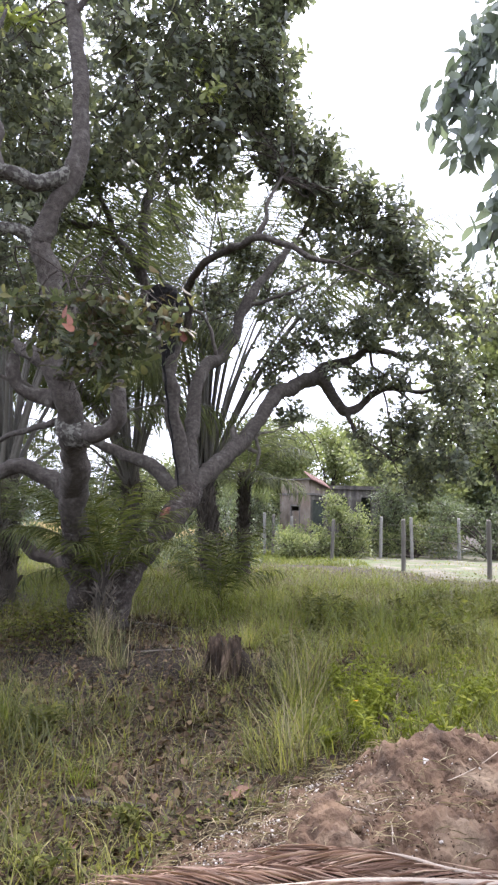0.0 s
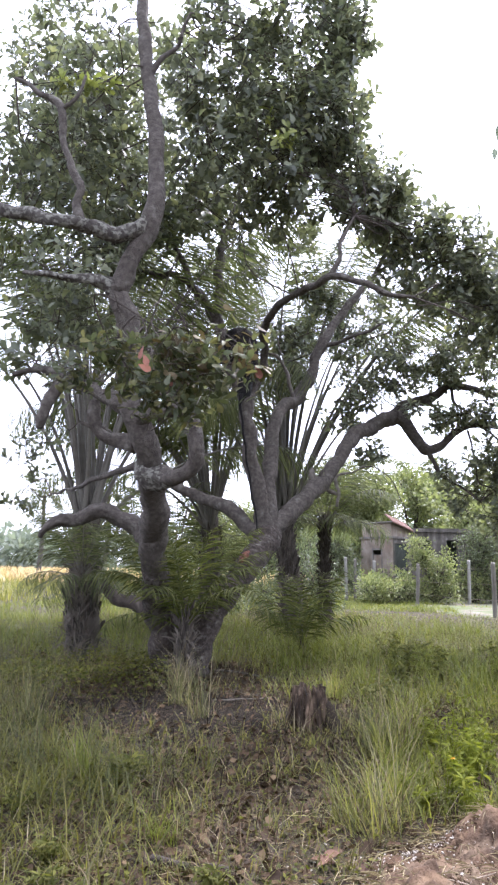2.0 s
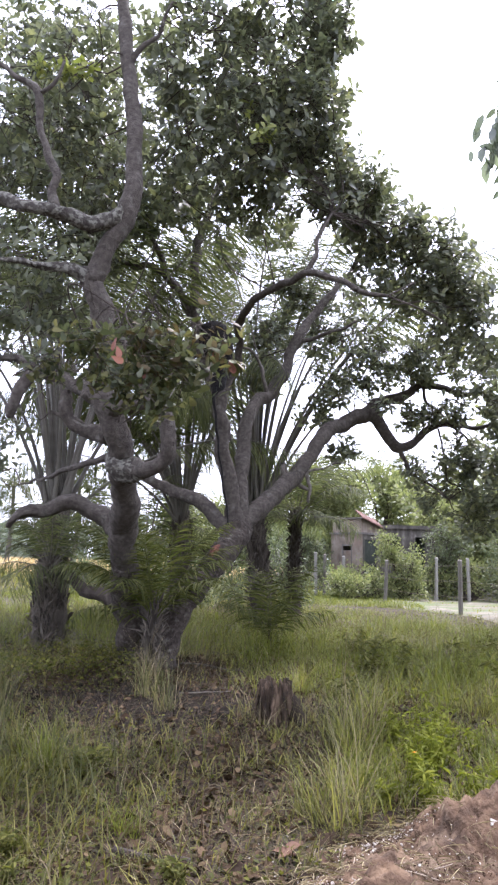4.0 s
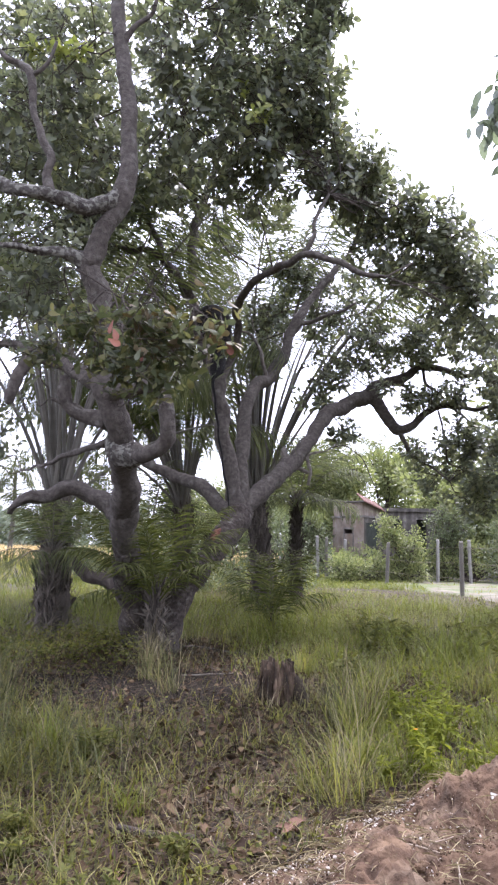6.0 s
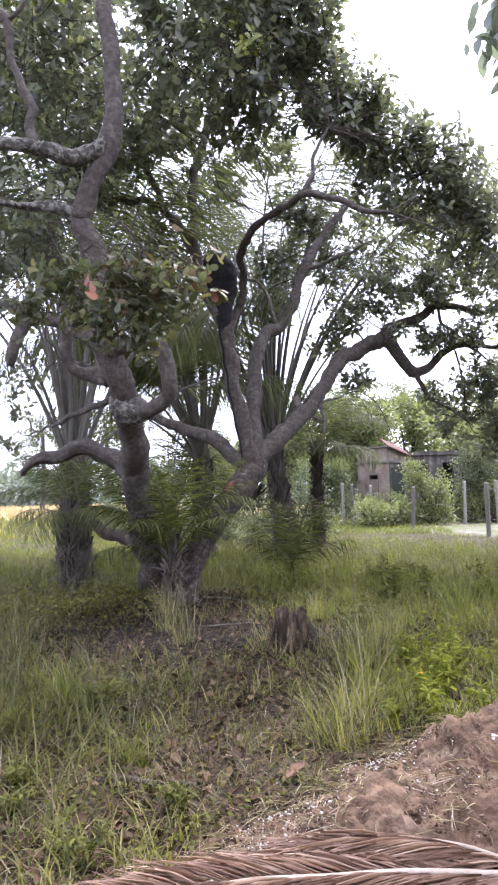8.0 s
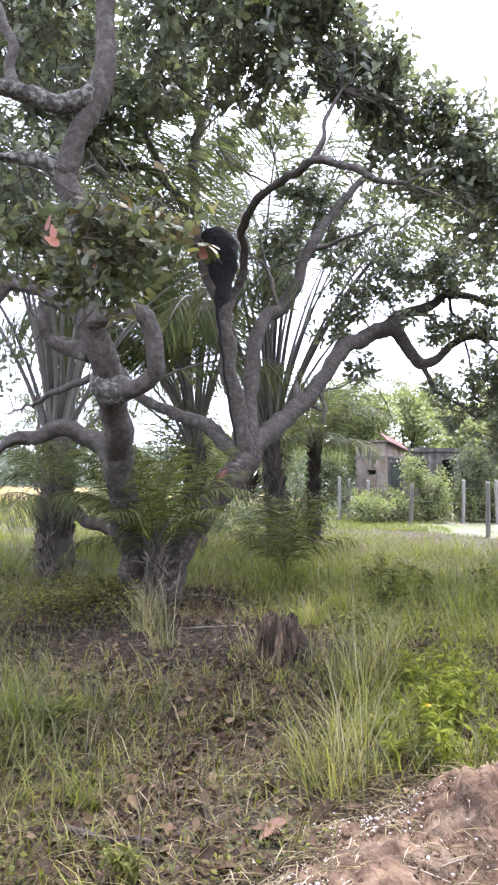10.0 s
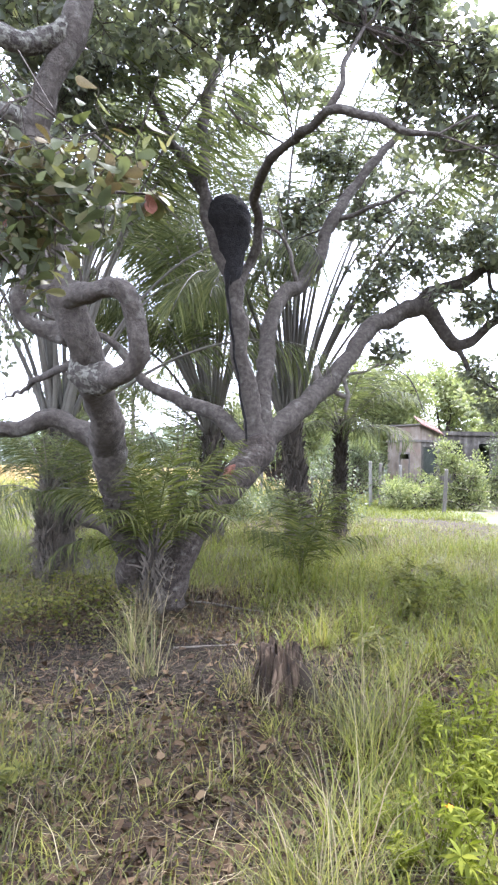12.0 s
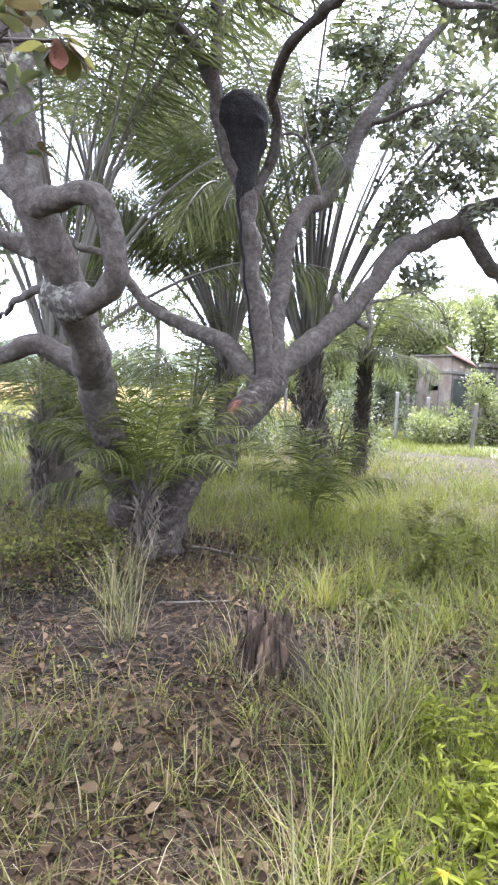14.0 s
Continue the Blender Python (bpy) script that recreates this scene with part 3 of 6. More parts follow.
    limb("trunk", [(-2.0, 5.95, 0.65, 0.12), (-1.96, 5.76, 0.88, 0.138), (-1.92, 5.55, 1.1, 0.134), (-1.83, 5.18, 1.44, 0.13), (-1.71, 4.78, 1.73, 0.122), (-1.64, 4.45, 1.97, 0.116), (-1.62, 4.24, 2.16, 0.108), (-1.66, 4.14, 2.36, 0.106), (-1.74, 4.1, 2.57, 0.1), (-1.76, 4.03, 2.82, 0.1), (-1.73, 3.98, 3.05, 0.097), (-1.74, 3.94, 3.24, 0.09), (-1.81, 3.9, 3.43, 0.088), (-1.83, 3.9, 3.5, 0.08)], BARK, sides=22, rough=0.24)
    limb("limb", [(-1.83, 3.9, 3.46, 0.094), (-1.72, 3.88, 3.67, 0.082), (-1.65, 3.86, 3.86, 0.08), (-1.54, 3.86, 4.05, 0.086), (-1.52, 3.87, 4.38, 0.073), (-1.55, 3.9, 4.83, 0.069), (-1.63, 3.95, 5.32, 0.064), (-1.73, 4.0, 5.89, 0.06), (-1.83, 4.1, 6.6, 0.05), (-1.9, 4.2, 7.2, 0.034)], crook=0.025)
    limb("branch", [(-1.67, 3.97, 5.55, 0.03), (-1.58, 3.97, 5.68, 0.026), (-1.45, 4.0, 5.85, 0.02), (-1.3, 4.0, 6.2, 0.012)], sides=8)
    limb("limb", [(-1.53, 3.86, 4.1, 0.08), (-1.63, 3.8, 3.98, 0.068), (-1.79, 3.7, 3.89, 0.064), (-1.92, 3.6, 3.9, 0.06), (-2.02, 3.5, 3.92, 0.058), (-2.27, 3.5, 3.96, 0.056), (-2.52, 3.5, 4.03, 0.052), (-2.9, 3.5, 4.1, 0.046), (-3.4, 3.6, 4.3, 0.034)], BARK_LICHEN)
    limb("branch", [(-2.01, 3.5, 3.9, 0.045), (-2.06, 3.5, 4.07, 0.034), (-2.02, 3.5, 4.19, 0.033), (-2.09, 3.5, 4.34, 0.035), (-2.17, 3.5, 4.53, 0.03), (-2.22, 3.5, 4.71, 0.03), (-2.23, 3.5, 4.97, 0.034), (-2.34, 3.5, 5.06, 0.026), (-2.5, 3.5, 5.17, 0.023), (-2.7, 3.5, 5.3, 0.016)], sides=10)
    limb("branch", [(-2.23, 3.5, 4.96, 0.022), (-2.12, 3.5, 5.05, 0.018), (-2.05, 3.5, 5.25, 0.012)], sides=8)
    limb("branch", [(-1.82, 3.9, 3.46, 0.08), (-1.89, 3.85, 3.51, 0.075), (-2.02, 3.8, 3.53, 0.052), (-2.15, 3.75, 3.54, 0.04), (-2.38, 3.7, 3.56, 0.026), (-2.6, 3.7, 3.6, 0.014)], BARK_LICHEN, sides=14, rough=0.55, label="knobbly branch patched with pale lichen")
    limb("limb", [(-1.72, 4.12, 2.5, 0.09), (-2.0, 4.2, 2.62, 0.066), (-2.2, 4.25, 2.72, 0.058), (-2.4, 4.25, 2.81, 0.055), (-2.52, 4.22, 2.72, 0.052), (-2.56, 4.2, 2.55, 0.048), (-2.6, 4.2, 2.4, 0.042), (-2.61, 4.2, 2.35, 0.02)], rough=0.4)
    limb("branch", [(-2.38, 4.24, 2.8, 0.04), (-2.6, 4.2, 2.9, 0.034), (-2.9, 4.2, 2.86, 0.024)], sides=10)
    limb("limb", [(-1.72, 4.3, 2.2, 0.07), (-1.95, 4.35, 2.28, 0.064), (-2.1, 4.35, 2.36, 0.056), (-2.16, 4.3, 2.48, 0.06), (-2.15, 4.3, 2.62, 0.045)], rough=0.5)
    limb("looped_limb", [(-1.68, 4.1, 2.42, 0.085), (-1.55, 4.02, 2.42, 0.07), (-1.42, 3.95, 2.41, 0.063), (-1.27, 3.88, 2.43, 0.06), (-1.17, 3.85, 2.42, 0.062), (-1.13, 3.87, 2.35, 0.062), (-1.12, 3.92, 2.25, 0.06), (-1.1, 3.95, 2.14, 0.06), (-1.13, 4.0, 2.02, 0.062), (-1.22, 4.05, 1.93, 0.056), (-1.35, 4.14, 1.9, 0.064), (-1.47, 4.28, 1.92, 0.085), (-1.58, 4.4, 1.96, 0.1), (-1.66, 4.46, 1.99, 0.08)], BARK, rough=0.42, label="knotted grey limb bent in a loop", crook=0.02)
    limb("knot", [(-1.76, 4.37, 2.03, 0.05), (-1.71, 4.37, 2.02, 0.11), (-1.62, 4.36, 1.98, 0.136), (-1.52, 4.32, 1.94, 0.118), (-1.43, 4.25, 1.91, 0.08), (-1.36, 4.18, 1.9, 0.05)], BARK_LICHEN, 24, 0.6, "swollen knot crusted with pale lichen", 0.02)
    limb("limb", [(-1.02, 6.93, 1.5, 0.13), (-1.29, 7.0, 1.72, 0.1), (-1.49, 7.05, 1.87, 0.092), (-1.74, 7.1, 2.0, 0.078), (-2.01, 7.1, 2.08, 0.062), (-2.25, 7.0, 2.21, 0.056), (-2.42, 6.9, 2.42, 0.046), (-2.53, 6.8, 2.59, 0.042), (-2.69, 6.7, 2.7, 0.036), (-2.95, 6.6, 2.8, 0.03), (-3.3, 6.5, 2.92, 0.022)])
    limb("branch", [(-1.62, 4.45, 2.04, 0.05), (-1.81, 4.5, 2.05, 0.036), (-2.06, 4.7, 2.03, 0.03), (-2.38, 5.0, 2.01, 0.026), (-2.65, 5.3, 1.99, 0.023), (-3.0, 5.75, 1.99, 0.018), (-3.5, 6.3, 2.0, 0.011)], sides=10, crook=0.02)
    limb("limb", [(-1.84, 5.25, 1.4, 0.1), (-2.06, 5.42, 1.53, 0.094), (-2.24, 5.44, 1.66, 0.086), (-2.4, 5.42, 1.73, 0.077), (-2.6, 5.36, 1.68, 0.068), (-2.78, 5.3, 1.63, 0.062), (-2.94, 5.25, 1.58, 0.052), (-3.04, 5.25, 1.5, 0.036), (-3.07, 5.25, 1.44, 0.02)], rough=0.45)
    limb("limb", [(-2.0, 6.05, 0.55, 0.12), (-2.2, 6.18, 0.7, 0.088), (-2.42, 6.3, 0.76, 0.078), (-2.66, 6.4, 0.8, 0.07), (-2.79, 6.4, 0.93, 0.055), (-2.82, 6.4, 1.02, 0.03)], BARK_DARK, rough=0.4)
    limb("bark_scar", [(-1.23, 6.37, 1.14, 0.03), (-1.18, 6.44, 1.17, 0.08), (-1.14, 6.5, 1.24, 0.1), (-1.09, 6.57, 1.31, 0.085), (-1.05, 6.61, 1.38, 0.03)], BARK_RAW, 26, 0.34, "torn reddish bark patch")


build_limbs()
limb_points = np.array(limb_points)

# masses of foliage: centre, radii, number of leaf rosettes
CROWN = [((-0.5, 5.0, 6.3), (0.65, 0.7, 0.55), 60), ((-0.35, 5.2, 5.75), (0.7, 0.8, 0.5), 75), ((-0.3, 5.4, 5.2), (0.7, 0.8, 0.45), 60), ((-0.05, 5.4, 5.95), (0.36, 0.6, 0.45), 42), ((0.1, 5.6, 5.45), (0.42, 0.6, 0.4), 42),
         ((-0.6, 4.8, 7.0), (0.7, 0.8, 0.5), 52), ((0.28, 5.6, 5.1), (0.4, 0.5, 0.35), 22), ((0.52, 5.8, 5.25), (0.32, 0.5, 0.28), 20), ((0.85, 6.0, 4.95), (0.34, 0.5, 0.28), 20), ((1.25, 6.2, 4.8), (0.34, 0.5, 0.26), 26), ((0.08, 5.2, 7.1), (0.3, 0.4, 0.28), 26), ((0.14, 5.2, 6.75), (0.28, 0.35, 0.2), 20), ((0.02, 5.2, 6.45), (0.28, 0.35, 0.22), 22), ((0.0, 5.2, 7.7), (0.4, 0.45, 0.35), 30)]
CROWN += [((0.65, 6.2, 5.05), (0.5, 0.7, 0.38), 28), ((1.2, 6.2, 4.62), (0.5, 0.7, 0.42), 32), ((1.6, 6.5, 4.4), (0.48, 0.7, 0.38), 42), ((0.4, 6.0, 4.95), (0.45, 0.6, 0.4), 16), ((0.78, 6.4, 4.5), (0.5, 0.7, 0.4), 38),
          ((1.4, 6.6, 4.15), (0.55, 0.7, 0.4), 38), ((1.95, 6.8, 4.0), (0.6, 0.8, 0.45), 40), ((2.6, 6.8, 3.9), (0.6, 0.8, 0.5), 40)]
CROWN += [((0.39, 9.4, 4.65), (0.77, 0.66, 0.39), 30), ((1.06, 9.17, 4.42), (0.66, 0.66, 0.33), 32), ((1.68, 8.82, 4.37), (0.66, 0.66, 0.33), 30), ((2.26, 8.82, 4.02), (0.55, 0.66, 0.39), 28), ((0.3, 8.71, 2.87), (0.33, 0.33, 0.18), 11),
          ((1.39, 9.4, 2.61), (0.33, 0.44, 0.24), 13), ((1.97, 9.4, 2.87), (0.44, 0.55, 0.33), 26), ((2.37, 9.4, 2.3), (0.5, 0.55, 0.39), 28), ((2.95, 9.28, 3.16), (0.55, 0.66, 0.77), 40), ((0.99, 8.82, 3.56), (0.33, 0.33, 0.13), 6)]
CROWN += [((-1.2, 4.6, 5.25), (0.55, 0.6, 0.45), 42), ((-0.9, 4.8, 5.8), (0.6, 0.6, 0.5), 48), ((-1.25, 4.5, 5.95), (0.5, 0.6, 0.5), 40), ((-1.0, 4.5, 6.7), (0.7, 0.7, 0.5), 40), ((-0.8, 5.0, 5.2), (0.55, 0.6, 0.35), 36), ((-1.45, 5.3, 5.0), (0.55, 0.6, 0.3), 26),
          ((-0.75, 5.5, 5.0), (0.5, 0.6, 0.3), 26)]
CROWN += [((-2.5, 4.6, 5.9), (0.7, 0.7, 0.6), 55), ((-2.7, 4.6, 5.25), (0.6, 0.7, 0.5), 50), ((-2.2, 5.0, 5.1), (0.5, 0.6, 0.5), 45), ((-2.65, 4.7, 4.05), (0.55, 0.6, 0.35), 36), ((-2.75, 4.7, 3.55), (0.55, 0.6, 0.3), 32),
          ((-2.7, 4.4, 3.05), (0.4, 0.4, 0.25), 18), ((-2.5, 4.6, 6.9), (0.8, 0.8, 0.6), 45), ((-3.7, 4.8, 4.9), (0.8, 0.9, 1.0), 60), ((-3.5, 5.2, 6.2), (0.8, 0.9, 0.7), 45)]
CROWN += [((1.45, 9.28, 3.45), (0.39, 0.44, 0.22), 16), ((1.91, 9.17, 3.56), (0.44, 0.44, 0.28), 20), ((2.26, 9.28, 2.76), (0.39, 0.55, 0.33), 24), ((1.68, 9.51, 2.3), (0.39, 0.44, 0.28), 18), ((2.2, 9.63, 1.89), (0.44, 0.44, 0.33), 24), ((1.34, 9.17, 4.14), (0.5, 0.55, 0.22), 20),
          ((2.72, 9.17, 2.35), (0.5, 0.55, 0.55), 36), ((2.6, 8.94, 3.5), (0.44, 0.55, 0.44), 28), ((0.19, 9.05, 3.79), (0.44, 0.33, 0.28), 12), ((0.59, 9.17, 4.08), (0.44, 0.33, 0.24), 14), ((-0.04, 8.94, 3.27), (0.28, 0.28, 0.22), 6), ((-0.16, 9.28, 4.77), (0.44, 0.44, 0.33), 14), ((0.42, 9.4, 5.34), (0.55, 0.55, 0.44), 22)]
CROWN += [((-1.3, 8.6, 6.3), (0.5, 0.5, 0.35), 16), ((-1.9, 8.4, 6.0), (0.5, 0.5, 0.4), 22), ((-0.7, 8.6, 6.2), (0.5, 0.5, 0.35), 16), ((-1.2, 7.9, 5.4), (0.35, 0.4, 0.25), 9), ((-2.3, 7.6, 5.2), (0.4, 0.4, 0.35), 18)]
CROWN += [((-4.1, 6.8, 2.5), (0.35, 0.3, 0.3), 9), ((-4.2, 6.8, 2.0), (0.3, 0.3, 0.2), 6), ((-3.9, 6.8, 2.85), (0.4, 0.3, 0.2), 8)]
CROWN += [((-3.4, 5.6, 5.3), (0.6, 0.6, 0.5), 45), ((-2.9, 6.2, 5.1), (0.6, 0.6, 0.5), 45), ((-3.3, 5.6, 6.2), (0.7, 0.7, 0.5), 45), ((-2.2, 6.4, 5.9), (0.7, 0.6, 0.5), 40), ((-1.8, 6.0, 5.6), (0.5, 0.5, 0.4), 26), ((-3.0, 5.4, 3.9), (0.5, 0.5, 0.3), 26)]
CROWN += [((-3.9, 6.6, 7.5), (0.5, 0.5, 0.4), 26), ((-3.3, 6.6, 7.6), (0.5, 0.5, 0.4), 26), ((-3.9, 6.6, 6.9), (0.5, 0.5, 0.4), 28), ((-3.2, 6.6, 6.95), (0.5, 0.5, 0.4), 26), ((-4.0, 6.6, 6.3), (0.45, 0.5, 0.4), 24), ((-4.2, 6.2, 7.9), (0.5, 0.5, 0.4), 24), ((-3.5, 6.0, 8.1), (0.6, 0.5, 0.4), 24)]
CROWN += [((-3.05, 8.4, 5.6), (0.5, 0.4, 0.35), 20), ((-2.3, 8.4, 5.75), (0.5, 0.4, 0.35), 20), ((-1.55, 8.4, 5.95), (0.45, 0.4, 0.3), 14), ((-3.4, 8.4, 6.2), (0.5, 0.4, 0.4), 22)]
# leaves behind the fork of the limbs, in front of the palm fronds
CROWN += [((-0.95, 9.3, 4.85), (0.45, 0.35, 0.45), 34), ((-0.95, 9.3, 4.2), (0.4, 0.35, 0.4), 26), ((-0.35, 9.6, 5.5), (0.5, 0.35, 0.4), 30), ((-0.7, 9.5, 5.9), (0.5, 0.35, 0.4), 26), ((0.1, 9.6, 4.2), (0.5, 0.3, 0.35), 20), ((-0.2, 9.4, 3.6), (0.35, 0.3, 0.3), 12)]
CROWN += [((-2.96, 6.5, 5.62), (0.45, 0.4, 0.35), 40), ((-2.36, 6.5, 5.47), (0.42, 0.4, 0.33), 40), ((-2.94, 6.5, 5.16), (0.4, 0.4, 0.28), 30), ((-1.85, 6.6, 5.7), (0.4, 0.4, 0.3), 30)]
rc = random.Random(19)
for i in range(17):
    # the far side of the crown, over and behind the limbs
    x = rc.uniform(-4.6, -0.6)
    CROWN.append(((x, rc.uniform(6.6, 8.8), rc.uniform(6.3 if x < -1.7 else 6.9, 8.8)), (0.85, 0.8, 0.65), 40))
CROWN = [(c, r, int(n * (1.6 if c[0] > 1.3 and c[1] > 7.3 else 1.35 if c[0] > -1.0 and c[1] > 7.3 else 0.75 if c[1] > 7.3 else 1.4 if c[0] > -0.2 else 1.15 if c[2] > 5.5 else 0.98))) for c, r, n in CROWN]
NEAR_CLUMPS = [((-0.71, 1.93, 2.31), (0.17, 0.13, 0.09), 16), ((-0.51, 1.93, 2.27), (0.15, 0.13, 0.09), 10), ((-0.35, 1.93, 2.27), (0.13, 0.1, 0.08), 5), ((-0.65, 1.93, 2.13), (0.19, 0.14, 0.1), 17), ((-0.46, 1.93, 2.12), (0.16, 0.13, 0.1), 8),
               ((-0.81, 1.96, 2.04), (0.19, 0.13, 0.09), 13), ((-0.64, 1.93, 1.98), (0.15, 0.11, 0.07), 6), ((-1.12, 2.12, 2.38), (0.26, 0.17, 0.12), 16), ((-0.98, 2.12, 2.21), (0.23, 0.17, 0.1), 13), ((-1.36, 2.24, 2.28), (0.23, 0.17, 0.13), 11)]

LIT_CLUMPS = [((-2.24, 3.95, 5.58), (0.16, 0.12, 0.07), 6), ((-2.5, 3.95, 5.6), (0.14, 0.12, 0.07), 5), ((-2.05, 3.95, 5.53), (0.12, 0.12, 0.06), 4), ((-0.6, 4.7, 5.3), (0.4, 0.3, 0.3), 5)]


def rosettes(blobs, seed, leaf, leaves_each, hollow=0.55, hung=None):
    """Leaf places on the outer part of the masses, and the twigs that bear them."""
    rng = np.random.RandomState(seed)
    base, along, facing, size = [], [], [], []
    tw = Soup()
    for (c, r, count) in blobs:
        c, r = np.array(c), np.array(r)
        near = limb_points[np.argmin(np.linalg.norm(limb_points - c, axis=1))] if hung is None else np.array(hung)
        thick = 0.009 if hung is None else 0.007
        steps = max(3, int(np.linalg.norm(c - near) / 0.3))
        way = [(*(near + (c - near) * s / steps + (rng.normal(0, 0.13, 3) if 0 < s < steps else 0)), thick * (1 - 0.6 * s / steps)) for s in range(steps + 1)]
        tw.add(*tube_arrays(spline(way, 0.1), 5, 0.2))
        for _ in range(count):
            d = rng.normal(0, 1, 3)
            d /= np.linalg.norm(d)
            p = c + d * r * (hollow + (1.12 - hollow) * rng.rand() ** 0.7)
            start = c + (p - c) * rng.uniform(0.15, 0.6) + rng.normal(0, 0.1, 3)
            mid = (start + p) / 2 + rng.normal(0, 0.07, 3)
            fine = 0.006 if hung is None else 0.0025
            tw.add(*tube_arrays(np.array([(*start, fine), (*mid, fine * 0.8), (*p, fine * 0.5)]), 3, 0, close=False))
            tip = d + np.array([0, 0, 0.55]) + rng.normal(0, 0.25, 3)
            tip /= np.linalg.norm(tip)
            n = rng.randint(leaves_each - 2, leaves_each + 3)
            for k in range(n):
                a = 2.4 * k + rng.rand()
                u = np.cross(tip, (0.3, 0.5, 0.81))
                u /= np.linalg.norm(u) + 1e-9
                w = np.cross(tip, u)
                out = math.cos(a) * u + math.sin(a) * w
                spread = rng.uniform(0.3, 1.4)
                way = out * spread + tip * rng.uniform(0.15, 0.8) - np.array([0, 0, 0.15 * rng.rand()])
                base.append(p - tip * 0.02 * k + rng.normal(0, 0.012, 3))
                along.append(way)
                facing.append(tip + rng.normal(0, 0.3, 3) + 0.3 * np.array([0, 0, 1]))
                size.append(leaf * rng.uniform(0.6, 1.2))
    return base, along, facing, size, tw


def build_crown():
    base, along, facing, size, tw = rosettes(CROWN, 3, 0.11, 12)
    shift = np.array(CASHEW_AT)
    put_part("crown", tri_mesh("crown", *scatter(OBOVATE, np.array(base) - shift, along, facing, size, np.array(size) * 0.85), LEAF), cashew, "dense dark green rounded leaves in rosettes")["kind"] = "stuff"
    tw.v = [np.array(v) - shift for v in tw.v]
    put_part("twigwork", tw.mesh("twigwork", BARK_DARK), cashew)["kind"] = "stuff"
    # the low clump in front: leaves large enough to tell apart
    base, along, facing, size, tw = rosettes(NEAR_CLUMPS, 8, 0.066, 13, 0.15, (-1.6, 3.5, 2.75))
    tw.v = [np.array(v) - shift for v in tw.v]
    put_part("twigwork", tw.mesh("twigwork", BARK_DARK), cashew)["kind"] = "stuff"
    # leaves at the top with the sunlight put into their yellow-green colour
    base2, along2, facing2, size2, tw2 = rosettes(LIT_CLUMPS, 12, 0.1, 9, 0.2)
    put_part("young_leaf_mass", tri_mesh("young_leaf_mass", *scatter(fine_leaf(), np.array(base2) - shift, along2, facing2, size2), LEAF_LIT), cashew, "leaves with sunlight put into their bright yellow-green colour")["kind"] = "stuff"
    tw2.v = [np.array(v) - shift for v in tw2.v]
    put_part("twigwork", tw2.mesh("twigwork", BARK_DARK), cashew)["kind"] = "stuff"
    rng = random.Random(5)
    meshes = [tri_mesh("leaf", *scatter(fine_leaf(), [(0, 0, 0)], [(0, 1, 0)], [(0, 0, 1)], [1.0]), m) for m in (LEAF_FRESH, LEAF_FRESH, LEAF_FRESH, LEAF_BROWN, LEAF_BROWN, LEAF_RED)]
    meshes.append(tri_mesh("leaf", *scatter(fine_leaf(), [(0, 0, 0)], [(0, 1, 0)], [(0, 0, 1)], [1.0]), LEAF))
    whole = list(range(0, len(base), 2))[:280]
    rest = sorted(set(range(len(base))) - set(whole))
    put_part("leaf_mass", tri_mesh("leaf_mass", *scatter(fine_leaf(), np.array(base)[rest] - shift, np.array(along)[rest], np.array(facing)[rest], np.array(size)[rest]), LEAF_OLIVE), cashew)["kind"] = "stuff"
    for b, a, f, s in [(base[i], along[i], facing[i], size[i]) for i in whole]:
        y = Vector(a).normalized()
        x = y.cross(Vector(f)).normalized()
        z = x.cross(y)
        m = Matrix((x, y, z)).transposed().to_4x4()
        m.translation = Vector(b) - CASHEW_AT
        k = rng.random()
        me = meshes[6] if k < 0.15 else meshes[rng.randint(0, 2)] if k < 0.48 else meshes[rng.randint(3, 4)] if k < 0.99 else meshes[5]
        put_part("leaf", me, cashew, at=m @ Matrix.Scale(s, 4))
    # pale and reddish leaves at the end of the low twig, seen as a star
    for i in range(14):
        a = i * 0.9
        put_part("leaf", meshes[(3, 4, 0, 4, 0, 3, 1, 0, 4, 3, 0, 5, 4, 1)[i]], cashew, at=Matrix.Translation(Vector((-0.28 + 0.02 * math.cos(a), 2.05 + 0.02 * math.sin(a), 2.2)) - CASHEW_AT) @ pose(0, 0, 0, -20 - 14 * (i % 4), 12, math.degrees(a)) @ Matrix.Scale(0.085, 4))
    for i, (x, y, z) in enumerate([(-0.77, 1.66, 2.2), (-0.76, 1.64, 2.15), (-0.78, 1.63, 2.1)]):
        put_part("leaf", meshes[5], cashew, "withered salmon red leaf", at=Matrix.Translation(Vector((x, y, z)) - CASHEW_AT) @ pose(0, 0, 0, -70, 30 * i, 150 + 20 * i) @ Matrix.Scale(0.072, 4))
    for i in range(9):
        a = i * 0.9
        put_part("leaf", meshes[(0, 3, 1)[i % 3]], cashew, at=Matrix.Translation(Vector((-1.51, 3.9, 2.61 + 0.005 * i)) - CASHEW_AT) @ pose(0, 0, 0, 25 - 9 * (i % 4), 8, math.degrees(a)) @ Matrix.Scale(0.085, 4))
    put_part("twig", tube("twig", [(0.2, -2.42, 2.42, 0.012), (0.21, -2.47, 2.52, 0.009), (0.19, -2.5, 2.62, 0.006)], BARK_DARK, 6, 0.05, 0.1), cashew)
    limb_tw = tube("twig", [(-0.04, -2.45, 3.0, 0.02), (0.3, -3.2, 2.75, 0.015), (0.7, -3.9, 2.45, 0.01), (1.1, -4.25, 2.27, 0.007), (1.41, -4.34, 2.2, 0.004)], BARK_DARK, 6, 0.05, 0.1)
